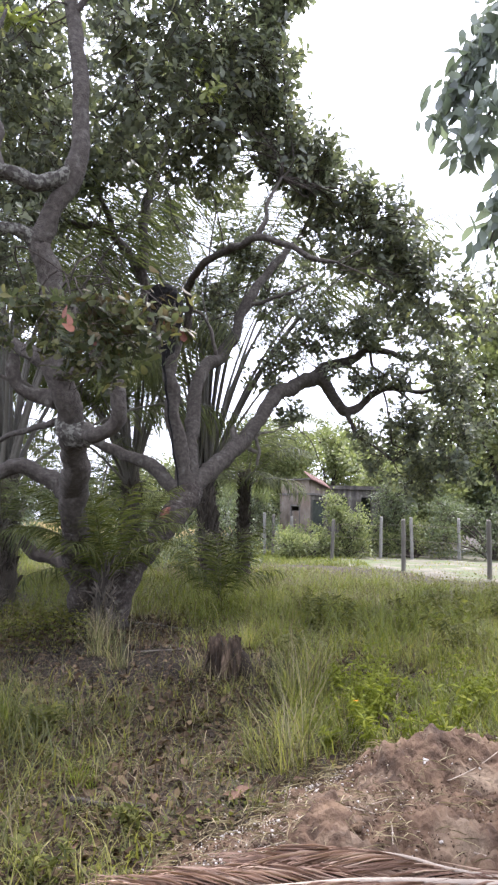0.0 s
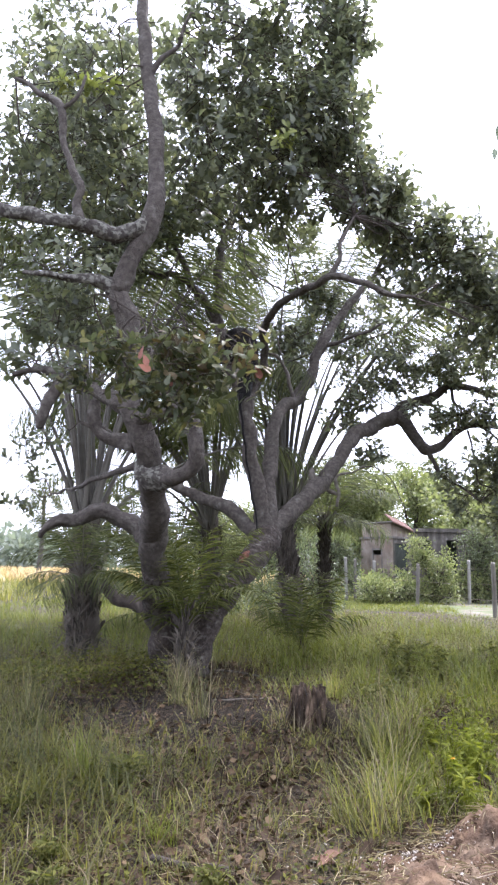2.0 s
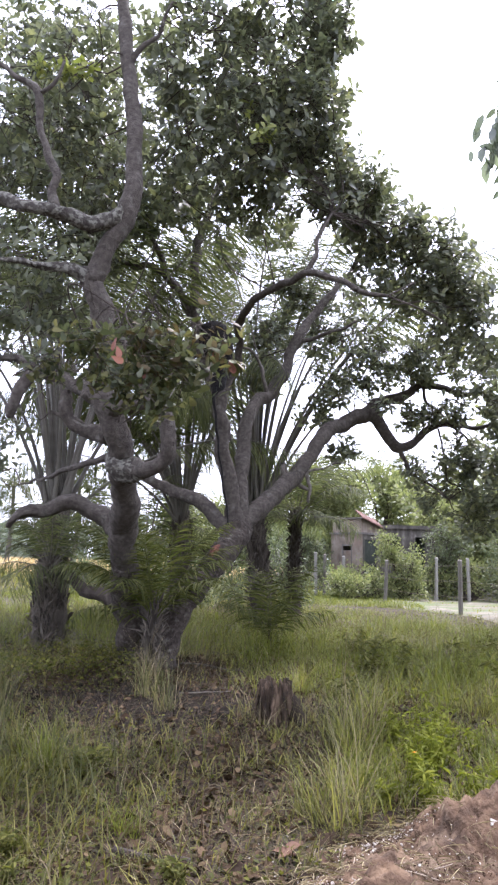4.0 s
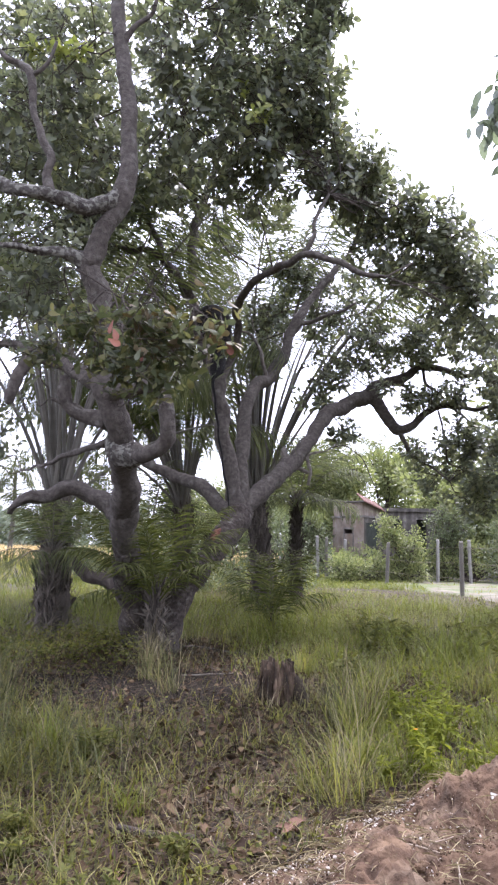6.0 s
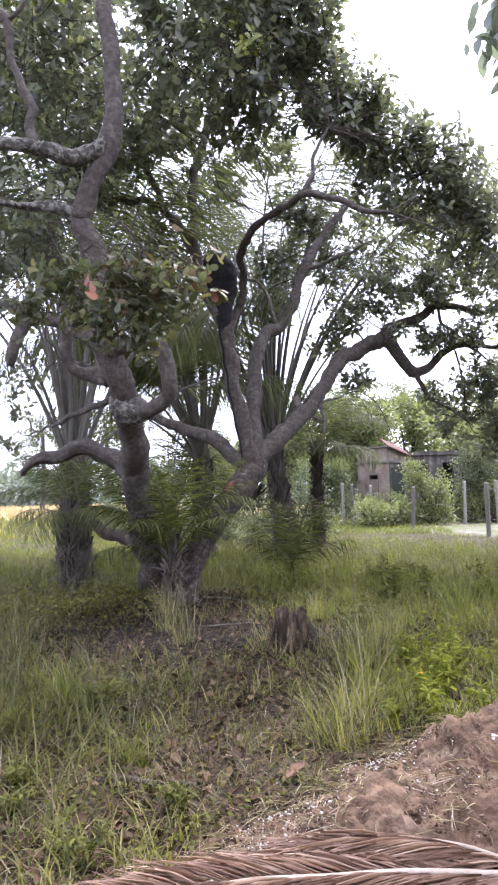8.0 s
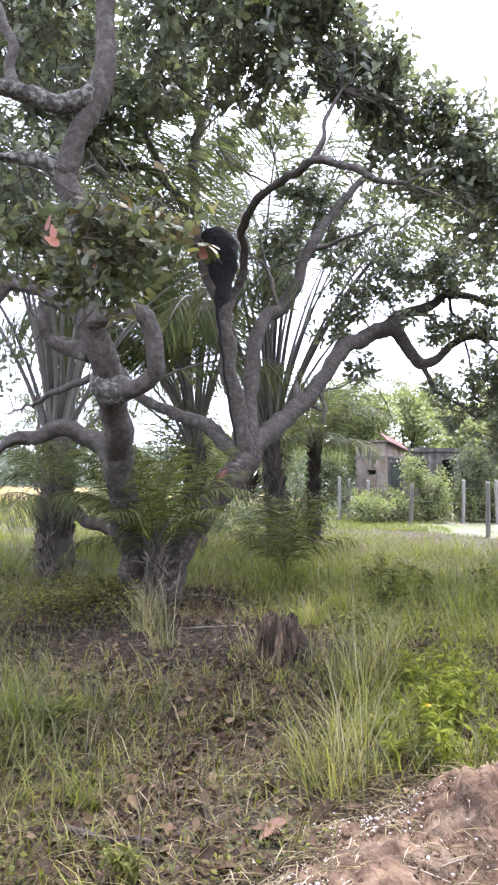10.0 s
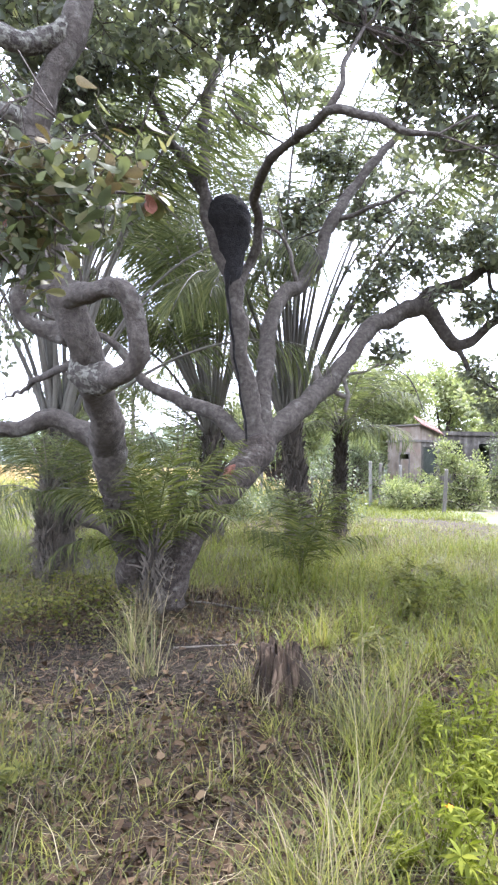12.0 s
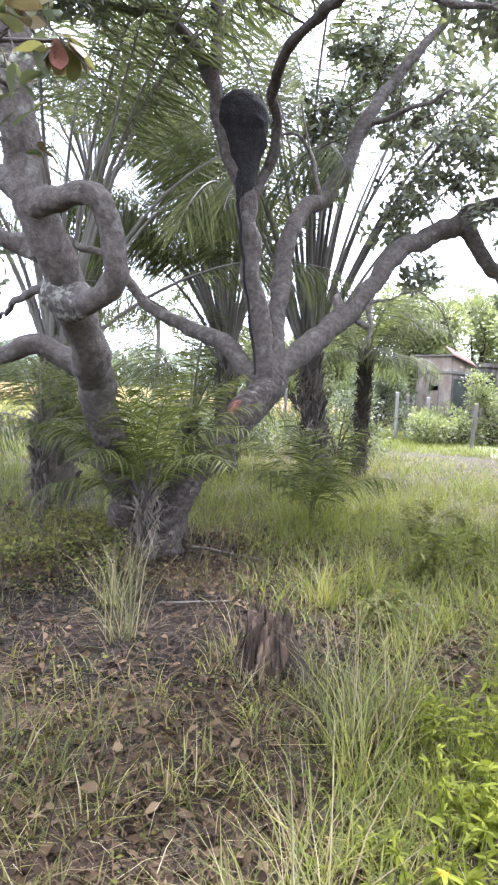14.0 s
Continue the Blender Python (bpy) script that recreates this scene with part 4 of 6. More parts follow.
    put_part("twig", limb_tw, cashew)


build_crown()


# ---------------------------------------------------------------- termite nest on its limb
def build_nest():
    nest = thing("termite_nest", "black egg-shaped termite nest built round a limb", "termite nest", pose(-1.34, 6.97, 3.4))
    path = [(0.07, -0.16, -0.22, 0.045), (0.06, -0.14, -0.1, 0.085), (0.03, -0.08, 0.05, 0.13), (0.0, -0.04, 0.2, 0.18), (-0.02, -0.02, 0.36, 0.22), (-0.03, -0.02, 0.52, 0.235), (-0.04, -0.02, 0.66, 0.21), (-0.04, -0.02, 0.76, 0.14), (-0.04, -0.02, 0.8, 0.05)]
    put_part("nest_body", tube("nest_body", path, NEST, 40, 0.02, 0.12, 3), nest)
    trail = [(0.04, -0.25, -0.12, 0.03), (0.035, -0.24, -0.3, 0.018), (0.065, -0.235, -0.45, 0.014), (0.07, -0.225, -0.6, 0.015), (0.105, -0.21, -0.78, 0.013), (0.115, -0.2, -0.95, 0.014), (0.16, -0.18, -1.15, 0.013), (0.18, -0.17, -1.35, 0.014), (0.235, -0.17, -1.58, 0.013), (0.26, -0.18, -1.8, 0.01)]
    put_part("covered_trail", tube("covered_trail", trail, NEST, 7, 0.04, 0.35, 5), nest, "thin dark earth tunnel running down the limb")


build_nest()


# ---------------------------------------------------------------- palms
def frond_mesh(length, rise, droop, bare, leaflet, n, mat, seed, ragged=0.2, narrow=0.042, hang=0.15, stalk=0.012):
    """One feather leaf, starting at the origin along +x: its rachis and its leaflets. rise: first slope in degrees."""
    rng = np.random.RandomState(seed)
    steps = 26
    pts, ang, p = [], radians(rise), np.zeros(3)
    for i in range(steps + 1):
        s = i / steps
        pts.append((*p, stalk * (1 - 0.93 * s ** 0.6) + 0.0015))
        ang -= radians(droop) / steps * (0.3 + 1.4 * s)
        p = p + np.array([math.cos(ang), 0, math.sin(ang)]) * length / steps
    pts = np.array(pts)
    rv, rf = tube_arrays(pts, 6)
    base, along, facing, size = [], [], [], []
    for k in range(n):
        s = bare + (1 - bare) * (k + 0.5) / n
        i = min(int(s * steps), steps - 1)
        q = pts[i, :3] + (pts[i + 1, :3] - pts[i, :3]) * (s * steps - i)
        t = pts[i + 1, :3] - pts[i, :3]
        t /= np.linalg.norm(t)
        full = leaflet * (0.45 + 0.55 * math.sin(math.pi * min(1, (s - bare) / (1 - bare) * 0.85 + 0.12)))
        for side in (-1, 1):
            if rng.rand() < ragged * 0.5:
                continue
            up = np.array([-t[2], 0, t[0]])
            base.append(q)
            along.append(t * rng.uniform(0.5, 0.9) + np.array([0, side, 0]) * rng.uniform(0.7, 1.05) + up * rng.uniform(-0.25, 0.35) + np.array([0, 0, -0.55 * rng.rand() - hang]))
            facing.append(up + rng.normal(0, ragged, 3))
            size.append(full * rng.uniform(0.8, 1.1))
    lv, lf = scatter(PINNA, base, along, facing, size, np.array(size) * 0 + narrow * leaflet * 3.8 * np.clip(np.array(size) / leaflet, 0.5, 1))
    rachis = mesh_from("frond", rv, rf, FROND_YOUNG if mat == FROND_YOUNG else PETIOLE, True)
    return rachis, tri_mesh("leaf_blade", lv, lf, mat)


def put_frond(pair, root, at):
    stalk = put_part("frond", pair[0], root, at=at)
    put_part("leaf_blade", pair[1], stalk)["kind"] = "stuff"


BOOT_MESH = None


def boot_mesh():
    """The stub of a cut palm leaf: broad at the stem, tapering upwards and outwards."""
    v = [(-0.07, 0, 0), (0.07, 0, 0), (0.05, -0.05, 0.16), (-0.05, -0.05, 0.16), (-0.055, 0.03, -0.02), (0.055, 0.03, -0.02), (0.02, -0.1, 0.3), (-0.02, -0.1, 0.3), (0.02, -0.06, 0.3), (-0.02, -0.06, 0.3), (0.045, 0.0, 0.17), (-0.045, 0.0, 0.17)]
    f = [(0, 1, 2, 3), (3, 2, 6, 7), (7, 6, 8, 9), (1, 5, 10, 2), (2, 10, 8, 6), (4, 0, 3, 11), (11, 3, 7, 9), (5, 4, 11, 10), (10, 11, 9, 8), (0, 4, 5, 1)]
    return mesh_from("leaf_base", v, f, BOOT)


def fibre_mesh(r, h, lean, seed):
    """Torn fibres and leaf-base splinters standing off a palm trunk."""
    rng = np.random.RandomState(seed)
    n = int(420 * h)
    s, a = rng.rand(n), rng.uniform(0, 6.28, n)
    out = np.column_stack([np.cos(a), np.sin(a), 0 * a])
    base = out * (r * (1.0 - 0.15 * s))[:, None] + np.column_stack([lean * s, 0 * s, h * s])
    along = out * rng.uniform(0.2, 1.0, n)[:, None] + rng.normal(0, 0.35, (n, 3)) + np.column_stack([0 * s, 0 * s, rng.choice([1.0, 0.8, -0.9], n)])
    return tri_mesh("fibre", *scatter(LANCE, base, along, out + rng.normal(0, 0.4, (n, 3)), rng.uniform(0.06, 0.22, n), rng.uniform(0.03, 0.1, n)), BOOT)


def palm(label, at, trunk_height, trunk_r, fronds, length, seed, mat=None, boots=40, name="oil_palm", group="oil palms", upright=62, leaflet=0.62, lean=0.0, low=5, bare=0.3, n=46, fan=360, fan_at=0, hang=0.15, arch=1.0):
    global BOOT_MESH
    rng = random.Random(seed)
    root = thing(name, label, "palm", pose(*at), group)
    th = trunk_height
    put_part("trunk", tube("trunk", [(0, 0, -0.2, trunk_r * 1.25), (0.02, 0, 0.15 * th, trunk_r * 1.1), (lean * 0.5, 0.03, 0.55 * th, trunk_r * 0.95), (lean, 0, th, trunk_r * 0.85), (lean, 0, th + 0.25, trunk_r * 0.4)], BOOT, 16, 0.06, 0.3, seed), root)
    if boots and BOOT_MESH is None:
        BOOT_MESH = boot_mesh()
    for i in range(boots):
        s = (i + 0.5) / boots
        a = 2.4 * i + rng.uniform(-0.3, 0.3)
        r = trunk_r * (1.05 - 0.2 * s)
        put_part("leaf_base", BOOT_MESH, root, at=Matrix.Translation((lean * s + r * math.cos(a), r * math.sin(a), th * s * 0.95)) @ pose(0, 0, 0, rng.uniform(-22, 4), rng.uniform(-16, 16), math.degrees(a) + 90) @ Matrix.Diagonal((rng.uniform(0.25, 0.55), rng.uniform(0.6, 1.1), rng.uniform(0.45, 1.0), 1)))
    if boots:
        put_part("fibre", fibre_mesh(trunk_r, th, lean, seed), root, "shaggy brown fibres")["kind"] = "stuff"
    kinds = [frond_mesh(length * k, upright + e, d, bare, leaflet, n, mat or FROND, seed * 10 + j, narrow=0.058 if mat == FROND_YOUNG else (0.019 if leaflet > 0.45 else 0.009) / leaflet, hang=hang, stalk=0.0075 * length) for j, (k, e, d) in enumerate([(1.0, 14, 38), (1.05, 8, 62 * arch), (0.98, -2, 88 * arch), (0.8, -28, 80)])]
    for i in range(fronds):
        s = i / max(1, fronds - 1)
        k = 0 if s < 0.3 else 1 if s < 0.6 else 2 if s < 1 - low / fronds else 3
        a = fan_at + ((137.5 * i) % 360) * fan / 360 + rng.uniform(-12, 12)
        put_frond(kinds[k], root, Matrix.Translation((lean + 0.5 * trunk_r * math.cos(radians(a)), 0.5 * trunk_r * math.sin(radians(a)), th + 0.12 - 0.2 * s)) @ pose(0, 0, 0, rng.uniform(-14, 14), rng.uniform(-7, 7), a) @ Matrix.Scale(rng.uniform(0.88, 1.08), 4))
    return root


palm("oil palm with a dark fibrous base and stiff upright stalks", (-3.5, 7.4, 0), 1.75, 0.2, 22, 5.2, 11, boots=56, upright=78, low=0, bare=0.46, n=84, leaflet=0.8, hang=0.4)
palm("oil palm with a boot-covered leaning trunk behind the cashew", (-1.0, 10.3, 0), 1.95, 0.155, 34, 6.0, 12, boots=90, lean=-0.23, upright=76, low=0, bare=0.52, n=96, leaflet=0.82, hang=0.3, arch=0.75, fan=240, fan_at=-30)
palm("oil palm with arching fronds in the shade behind the cashew", (-2.65, 11.0, 0), 1.9, 0.17, 42, 5.0, 13, boots=46, upright=74, low=0, bare=0.33, n=100, leaflet=0.85, hang=0.7, arch=1.5, fan=230, fan_at=75)
palm("low oil palm with bright arching fronds in the meadow", (-3.6, 12.0, 0), 0.9, 0.13, 24, 2.7, 21, boots=24, upright=60, low=3, bare=0.15, n=54, leaflet=0.55, hang=0.25, arch=1.2)
palm("tall oil palm whose fronds show above the cashew", (-5.6, 12.0, 0), 4.8, 0.18, 28, 4.6, 18, boots=60, upright=64, low=3, bare=0.25, n=74, leaflet=0.8)
palm("small oil palm with drooping grey-green fronds", (-0.72, 13.0, 0), 2.05, 0.1, 30, 1.9, 14, boots=34, leaflet=0.52, upright=50, low=7, bare=0.12, n=46)
palm("young palm growing against the foot of the cashew", (-1.65, 5.75, 0), 0.62, 0.07, 21, 1.12, 15, FROND_YOUNG, 14, "young_palm", "young palms", 54, 0.27, 0, 2, 0.12, 42, hang=0.0, arch=0.8)
palm("young palm in the tall grass", (-0.68, 8.0, 0), 0.2, 0.04, 12, 1.05, 16, FROND_YOUNG, 0, "young_palm", "young palms", 56, 0.32, 0, 1, 0.1, 34, hang=0.0, arch=0.8)
palm("young palm growing in front of the oil palm trunk", (-3.25, 6.75, 0), 1.05, 0.055, 20, 1.15, 17, None, 12, "young_palm", "young palms", 52, 0.42, 0, 6, 0.1, 60, arch=1.2)


# ---------------------------------------------------------------- stump, frond, mound details
def build_stump():
    root = thing("tree_stump", "rotten grey-brown tree stump with split fibrous sides", "stump", pose(-0.2, 4.05, -0.02))
    sides, rings = 72, 14

    def wall(r0, r1, top, ridge, seed):
        v, f = [], []
        for i in range(rings + 1):
            s = i / rings
            for k in range(sides):
                a = 2 * math.pi * k / sides
                c, d = math.cos(a), math.sin(a)
                jag = top * (1 + 0.14 * noise.noise(Vector((c * 2.2, d * 2.2, seed))) + 0.4 * noise.noise(Vector((c * 7, d * 7, seed + 3))))
                r = (r0 + (r1 - r0) * s ** 0.6) * (1 + ridge * noise.noise(Vector((c * 5, d * 5, s * 0.7 + seed))) + ridge * 0.7 * noise.noise(Vector((c * 13, d * 13, s * 1.5 + seed))))
                v.append((r * c, r * d, -0.06 + (jag + 0.06) * s))
        for i in range(rings):
            for k in range(sides):
                p, q = i * sides + k, i * sides + (k + 1) % sides
                f.append((p, q, q + sides, p + sides))
        return v, f

    ov, of = wall(0.138, 0.115, 0.29, 0.42, 1.0)
    iv, inf = wall(0.1, 0.076, 0.29, 0.12, 1.0)
    n, base = len(ov), rings * sides
    rim = [(base + k, base + (k + 1) % sides, n + base + (k + 1) % sides, n + base + k) for k in range(sides)]
    put_part("shell", mesh_from("shell", ov + iv, of + [tuple(reversed([i + n for i in q])) for q in inf] + rim, STUMP, True), root)
    put_part("rotten_core", tube("rotten_core", [(0, 0, -0.1, 0.12), (0.01, 0, 0.1, 0.115), (0.0, 0.01, 0.17, 0.11), (0.0, 0.02, 0.19, 0.05)], BARK_DARK, 18, 0.03, 0.5, 9), root, "dark crumbled core")
    put_part("root", tube("root", [(0.04, -0.02, 0.24, 0.04), (0.13, -0.06, 0.17, 0.06), (0.2, -0.1, 0.06, 0.06), (0.29, -0.15, -0.02, 0.045), (0.36, -0.19, -0.07, 0.03)], TWIG, 12, 0.03, 0.5, 12), root, "dark root flare")
    fr = np.random.RandomState(44)
    n = 150
    a, h = fr.uniform(0, 6.28, n), fr.uniform(0.1, 0.3, n)
    out = np.column_stack([np.cos(a), np.sin(a), 0 * a])
    put_part("bark_fibre", tri_mesh("bark_fibre", *scatter(LANCE, out * 0.128 + np.column_stack([0 * h, 0 * h, h]), out * 0.28 + fr.normal(0, 0.1, (n, 3)) - (0, 0, 1), out + fr.normal(0, 0.25, (n, 3)), fr.uniform(0.1, 0.24, n), fr.uniform(0.05, 0.12, n)), STUMP), root, "peeling fibrous bark strips")["kind"] = "stuff"
    rng = random.Random(4)
    for i in range(9):
        a = rng.uniform(0, 2 * math.pi)
        c, d = math.cos(a), math.sin(a)
        h = rng.uniform(0.15, 0.36)
        put_part("splinter", tube("splinter", [(0.2 * c, 0.2 * d, -0.03, 0.012), (0.165 * c, 0.165 * d, h * 0.45, 0.013), (0.14 * c, 0.14 * d, h * 0.85, 0.004)], STUMP, 5, 0.04, 0.6, i), root)


build_stump()


def build_fallen_frond():
    root = thing("fallen_palm_frond", "dry tan palm frond lying over the soil heap", "palm frond", pose(0.02, -0.06, -0.035))
    rng = np.random.RandomState(2)
    # the pale main rib, then a loose rib arching over the heap: points, leaflets, sideways reach behind and in front
    for pts, n, back, front in [([(-0.2, 0.63, 0.14, 0.006), (-0.09, 0.68, 0.17, 0.008), (0.08, 0.71, 0.2, 0.009), (0.29, 0.74, 0.21, 0.01), (0.49, 0.78, 0.215, 0.011), (0.75, 0.79, 0.22, 0.013), (1.2, 0.77, 0.23, 0.015), (1.9, 0.7, 0.24, 0.018)], 900, 0.5, 0.42),
                                ([(0.2, 0.93, 0.15, 0.003), (0.34, 0.94, 0.19, 0.005), (0.48, 0.94, 0.225, 0.006), (0.64, 0.9, 0.235, 0.007), (0.76, 0.85, 0.23, 0.007), (1.0, 0.8, 0.225, 0.008)], 130, 0.2, 0.28)]:
        path = spline(pts, 0.03)
        rib = path.copy()
        put_part("rachis", mesh_from("rachis", *tube_arrays(rib, 8, 0.08), DRY_STALK, True), root, "pale smooth rib")
        base, along, facing, size = [], [], [], []
        for k in range(n):
            q = path[int((k + 0.5) / n * (len(path) - 1))]
            for side, reach in ((1, back), (-1, front)):
                base.append(q[:3] + (rng.uniform(-0.01, 0.01), 0, rng.uniform(-0.004, 0.004)))
                along.append((-1.0, side * reach * rng.uniform(0.75, 1.05), rng.uniform(-0.16, 0.0)))
                facing.append((rng.normal(0, 0.1), rng.normal(0, 0.9), 1))
                size.append(rng.uniform(0.26, 0.42))
        put_part("leaf_blade", tri_mesh("leaf_blade", *scatter(LANCE, base, along, facing, size, np.full(len(size), 0.018)), DRY_FROND), root, "combed dry brown leaflets")["kind"] = "stuff"


build_fallen_frond()


def stone_mesh(seed):
    rng = random.Random(seed)
    bm = bmesh.new()
    bmesh.ops.create_icosphere(bm, subdivisions=1, radius=1)
    for v in bm.verts:
        v.co *= rng.uniform(0.7, 1.2)
        v.co.z *= 0.6
    me = bpy.data.meshes.new("stone")
    bm.to_mesh(me)
    bm.free()
    me.materials.append(PEBBLE)
    return me


def soil_level(x, y):
    return float(max(height(x, y), height(x, y) - 0.02 + mound_height(x, y)))


def build_rubble():
    rng = random.Random(21)
    kinds = [stone_mesh(i) for i in range(5)]
    for i in range(280):
        if i % 4:
            y = rng.uniform(0.85, 2.0)
            x = -0.25 + 0.55 * (y - 1.0) + rng.gauss(0.2, 0.22)
        else:
            x, y = rng.uniform(0.0, 2.0), rng.uniform(0.5, 2.1)
        z = soil_level(x, y)
        s = rng.choice((0.003, 0.004, 0.005, 0.006, 0.007, 0.009))
        put_part("stone", kinds[i % 5], mound, at=pose(x, y, z + 0.002, rng.uniform(-30, 30), rng.uniform(-30, 30), rng.uniform(0, 360)) @ Matrix.Scale(s, 4))
    put_part("plaster_chip", mesh_from("plaster_chip", [(-0.02, 0, 0), (0.016, 0.003, 0.004), (0.019, 0.0, 0.018), (-0.019, 0, 0.026), (-0.02, 0.007, 0), (0.016, 0.008, 0.004), (0.019, 0.007, 0.018), (-0.019, 0.007, 0.026)],
             [(0, 1, 2, 3), (7, 6, 5, 4), (0, 4, 5, 1), (1, 5, 6, 2), (2, 6, 7, 3), (3, 7, 4, 0)], PEBBLE), mound, "white chip of plaster", at=pose(0.9, 1.72, soil_level(0.9, 1.72) + 0.012, -35, 10, 15))
    for k, (x, y, s) in enumerate([(1.1, 1.8, 0.014), (1.13, 1.77, 0.01), (1.08, 1.76, 0.009), (1.15, 1.81, 0.008), (1.12, 1.84, 0.011)]):
        put_part("stone", kinds[k], mound, at=pose(x, y, soil_level(x, y) + 0.008, 20 * k, 10, 50 * k) @ Matrix.Scale(s, 4))
    clod = stone_mesh(77)
    clod.materials[0] = CLOD
    for i in range(170):
        x, y = rng.uniform(0.05, 2.1), rng.uniform(0.5, 2.3)
        put_part("clod", clod, mound, at=pose(x, y, soil_level(x, y) + 0.004, rng.uniform(-30, 30), rng.uniform(-30, 30), rng.uniform(0, 360)) @ Matrix.Scale(rng.choice((0.006, 0.009, 0.012, 0.016, 0.024)), 4))
    for i in range(40):
        x, y, a = rng.uniform(0.1, 1.8), rng.uniform(0.7, 1.9), rng.uniform(0, math.pi)
        ln = rng.uniform(0.08, 0.32)
        pts = []
        for k in range(4):
            s = (k / 3 - 0.5) * ln
            px, py = x + s * math.cos(a) + rng.uniform(-0.01, 0.01), y + s * math.sin(a)
            pts.append((px, py, soil_level(px, py) + 0.006, 0.0022))
        put_part("straw", tube("straw", pts, DRY_STALK, 4, 0.05, 0.1), mound)


build_rubble()


def build_grit():
    """Crumbs of soil and pale chips strewn over the heap."""
    rng = np.random.RandomState(71)
    for name, mat, n, lo, hi, tail in (("crumb", CLOD, 11000, 0.003, 0.014, 0.9), ("pale_chip", PEBBLE, 4200, 0.002, 0.011, 0.4)):
        y = rng.uniform(0.5, 2.45, n)
        x = -0.33 + 0.55 * (y - 1.0) + np.abs(rng.normal(0, tail, n))
        m = mound_height(x, y)
        ok = (m > 0.012) & (x < 2.9)
        x, y = x[ok], y[ok]
        k = len(x)
        z = height(x, y) - 0.02 + mound_height(x, y) + rng.uniform(-0.004, 0.012, k)
        size = lo + (hi - lo) * rng.rand(k) ** 3
        me = tri_mesh(name, *scatter(CHIP, np.column_stack([x, y, z]), rng.normal(0, 1, (k, 3)), rng.normal(0, 1, (k, 3)), size), mat)
        put_part(name, me, mound)["kind"] = "stuff"
    k = 1300
    y = rng.uniform(0.7, 2.4, k)
    x = -0.33 + 0.55 * (y - 1.0) + np.abs(rng.normal(0, 0.7, k))
    a = rng.uniform(0, 6.28, k)
    z = height(x, y) - 0.002 + mound_height(x, y) + rng.uniform(0, 0.014, k)
    me = tri_mesh("chaff", *scatter(LANCE, np.column_stack([x, y, z]), np.column_stack([np.cos(a), np.sin(a), rng.normal(0, 0.1, k)]), rng.normal(0, 0.3, (k, 3)) + (0, 0, 1), rng.uniform(0.03, 0.16, k), np.full(k, 0.013)), GRASS_DRY)
    put_part("chaff", me, mound, "thin dry straw")["kind"] = "stuff"


build_grit()


def build_sticks():
    rng = random.Random(8)
    for x, y, a, ln, r in [(-0.45, 1.58, -6, 0.32, 0.014), (-2.7, 6.9, 14, 1.1, 0.016), (-1.1, 6.2, 8, 0.7, 0.012), (0.9, 5.6, 10, 0.8, 0.012), (-0.9, 4.9, 35, 0.5, 0.008), (0.1, 5.2, 160, 0.5, 0.009)]:
        a = radians(a)
        pts = []
        for k in range(5):
            s = (k / 4 - 0.5) * ln
            px, py = x + s * math.cos(a), y + s * math.sin(a) + rng.uniform(-0.02, 0.02)
            pts.append((px - x, py - y, float(height(px, py)) + r * 1.3 + rng.uniform(0, 0.012), r * (1 - 0.1 * k)))
        st = new("stick", tube("stick", pts, BARK_DARK if r > 0.013 else DEAD_WOOD, 7, 0.05, 0.3, int(x * 10)))
        st.matrix_basis = pose(x, y, 0)
        tagged(st, "dry grey stick lying in the grass", "stick", "fallen sticks")


build_sticks()


# ---------------------------------------------------------------- fence
def post_mesh(h, r, mat, seed):
    return tube("post", [(0, 0, -0.3, r * 1.05), (0.004, 0, h * 0.4, r), (0.0, 0.004, h - 0.01, r * 0.95), (0, 0, h, r * 0.8)], mat, 10, 0.12, 0.12, seed)


FENCE = [(4.95, 15.3, 1.36), (3.31, 17.6, 1.36), (1.6, 21.6, 1.34), (-0.42, 24.6, 1.5), (-3.2, 27.4, 1.5), (-5.9, 30.3, 1.5), (-8.7, 33.2, 1.5)]
for i, (x, y, h) in enumerate(FENCE):
    p = new("fence_post", post_mesh(h, 0.058, POST, i))
    p.matrix_basis = pose(x, y, 0, (0, 1, 0, -1, 1, 0, 1)[i], (0, 0, 2.5, 0, -1, 1, 0)[i], 0)
    tagged(p, "weathered grey wooden fence post with wire", "fence post", "posts of the near fence")
for k, z in enumerate((0.45, 0.85, 1.25)):
    pts = []
    for (x, y, h), (x2, y2, h2) in zip(FENCE, FENCE[1:]):
        pts += [(x, y - 0.075, z, 0.004), ((x + x2) / 2, (y + y2) / 2 - 0.075, z - 0.04, 0.004)]
    pts.append((FENCE[-1][0], FENCE[-1][1] - 0.075, z, 0.004))
    w = new("fence_wire", tube("fence_wire", pts, WIRE, 4, 0.6, 0))
    tagged(w, "thin rusty wire strung along the fence posts", "wire", "fence wires")
for i, (x, y, h) in enumerate([(-0.72, 24.2, 1.55), (2.02, 24.6, 1.5), (3.55, 24.4, 1.5), (4.7, 24.4, 1.5), (6.4, 24.4, 1.5), (8.3, 24.4, 1.5), (0.3, 24.3, 1.45), (-2.2, 25.2, 1.6)]):
    p = new("fence_post", post_mesh(h, 0.06, POST_PALE, 20 + i))
    p.matrix_basis = pose(x, y, 0, 0, (i % 3 - 1) * 1.2, 0)
    tagged(p, "pale limewashed post round the yard", "fence post", "pale posts of the yard")


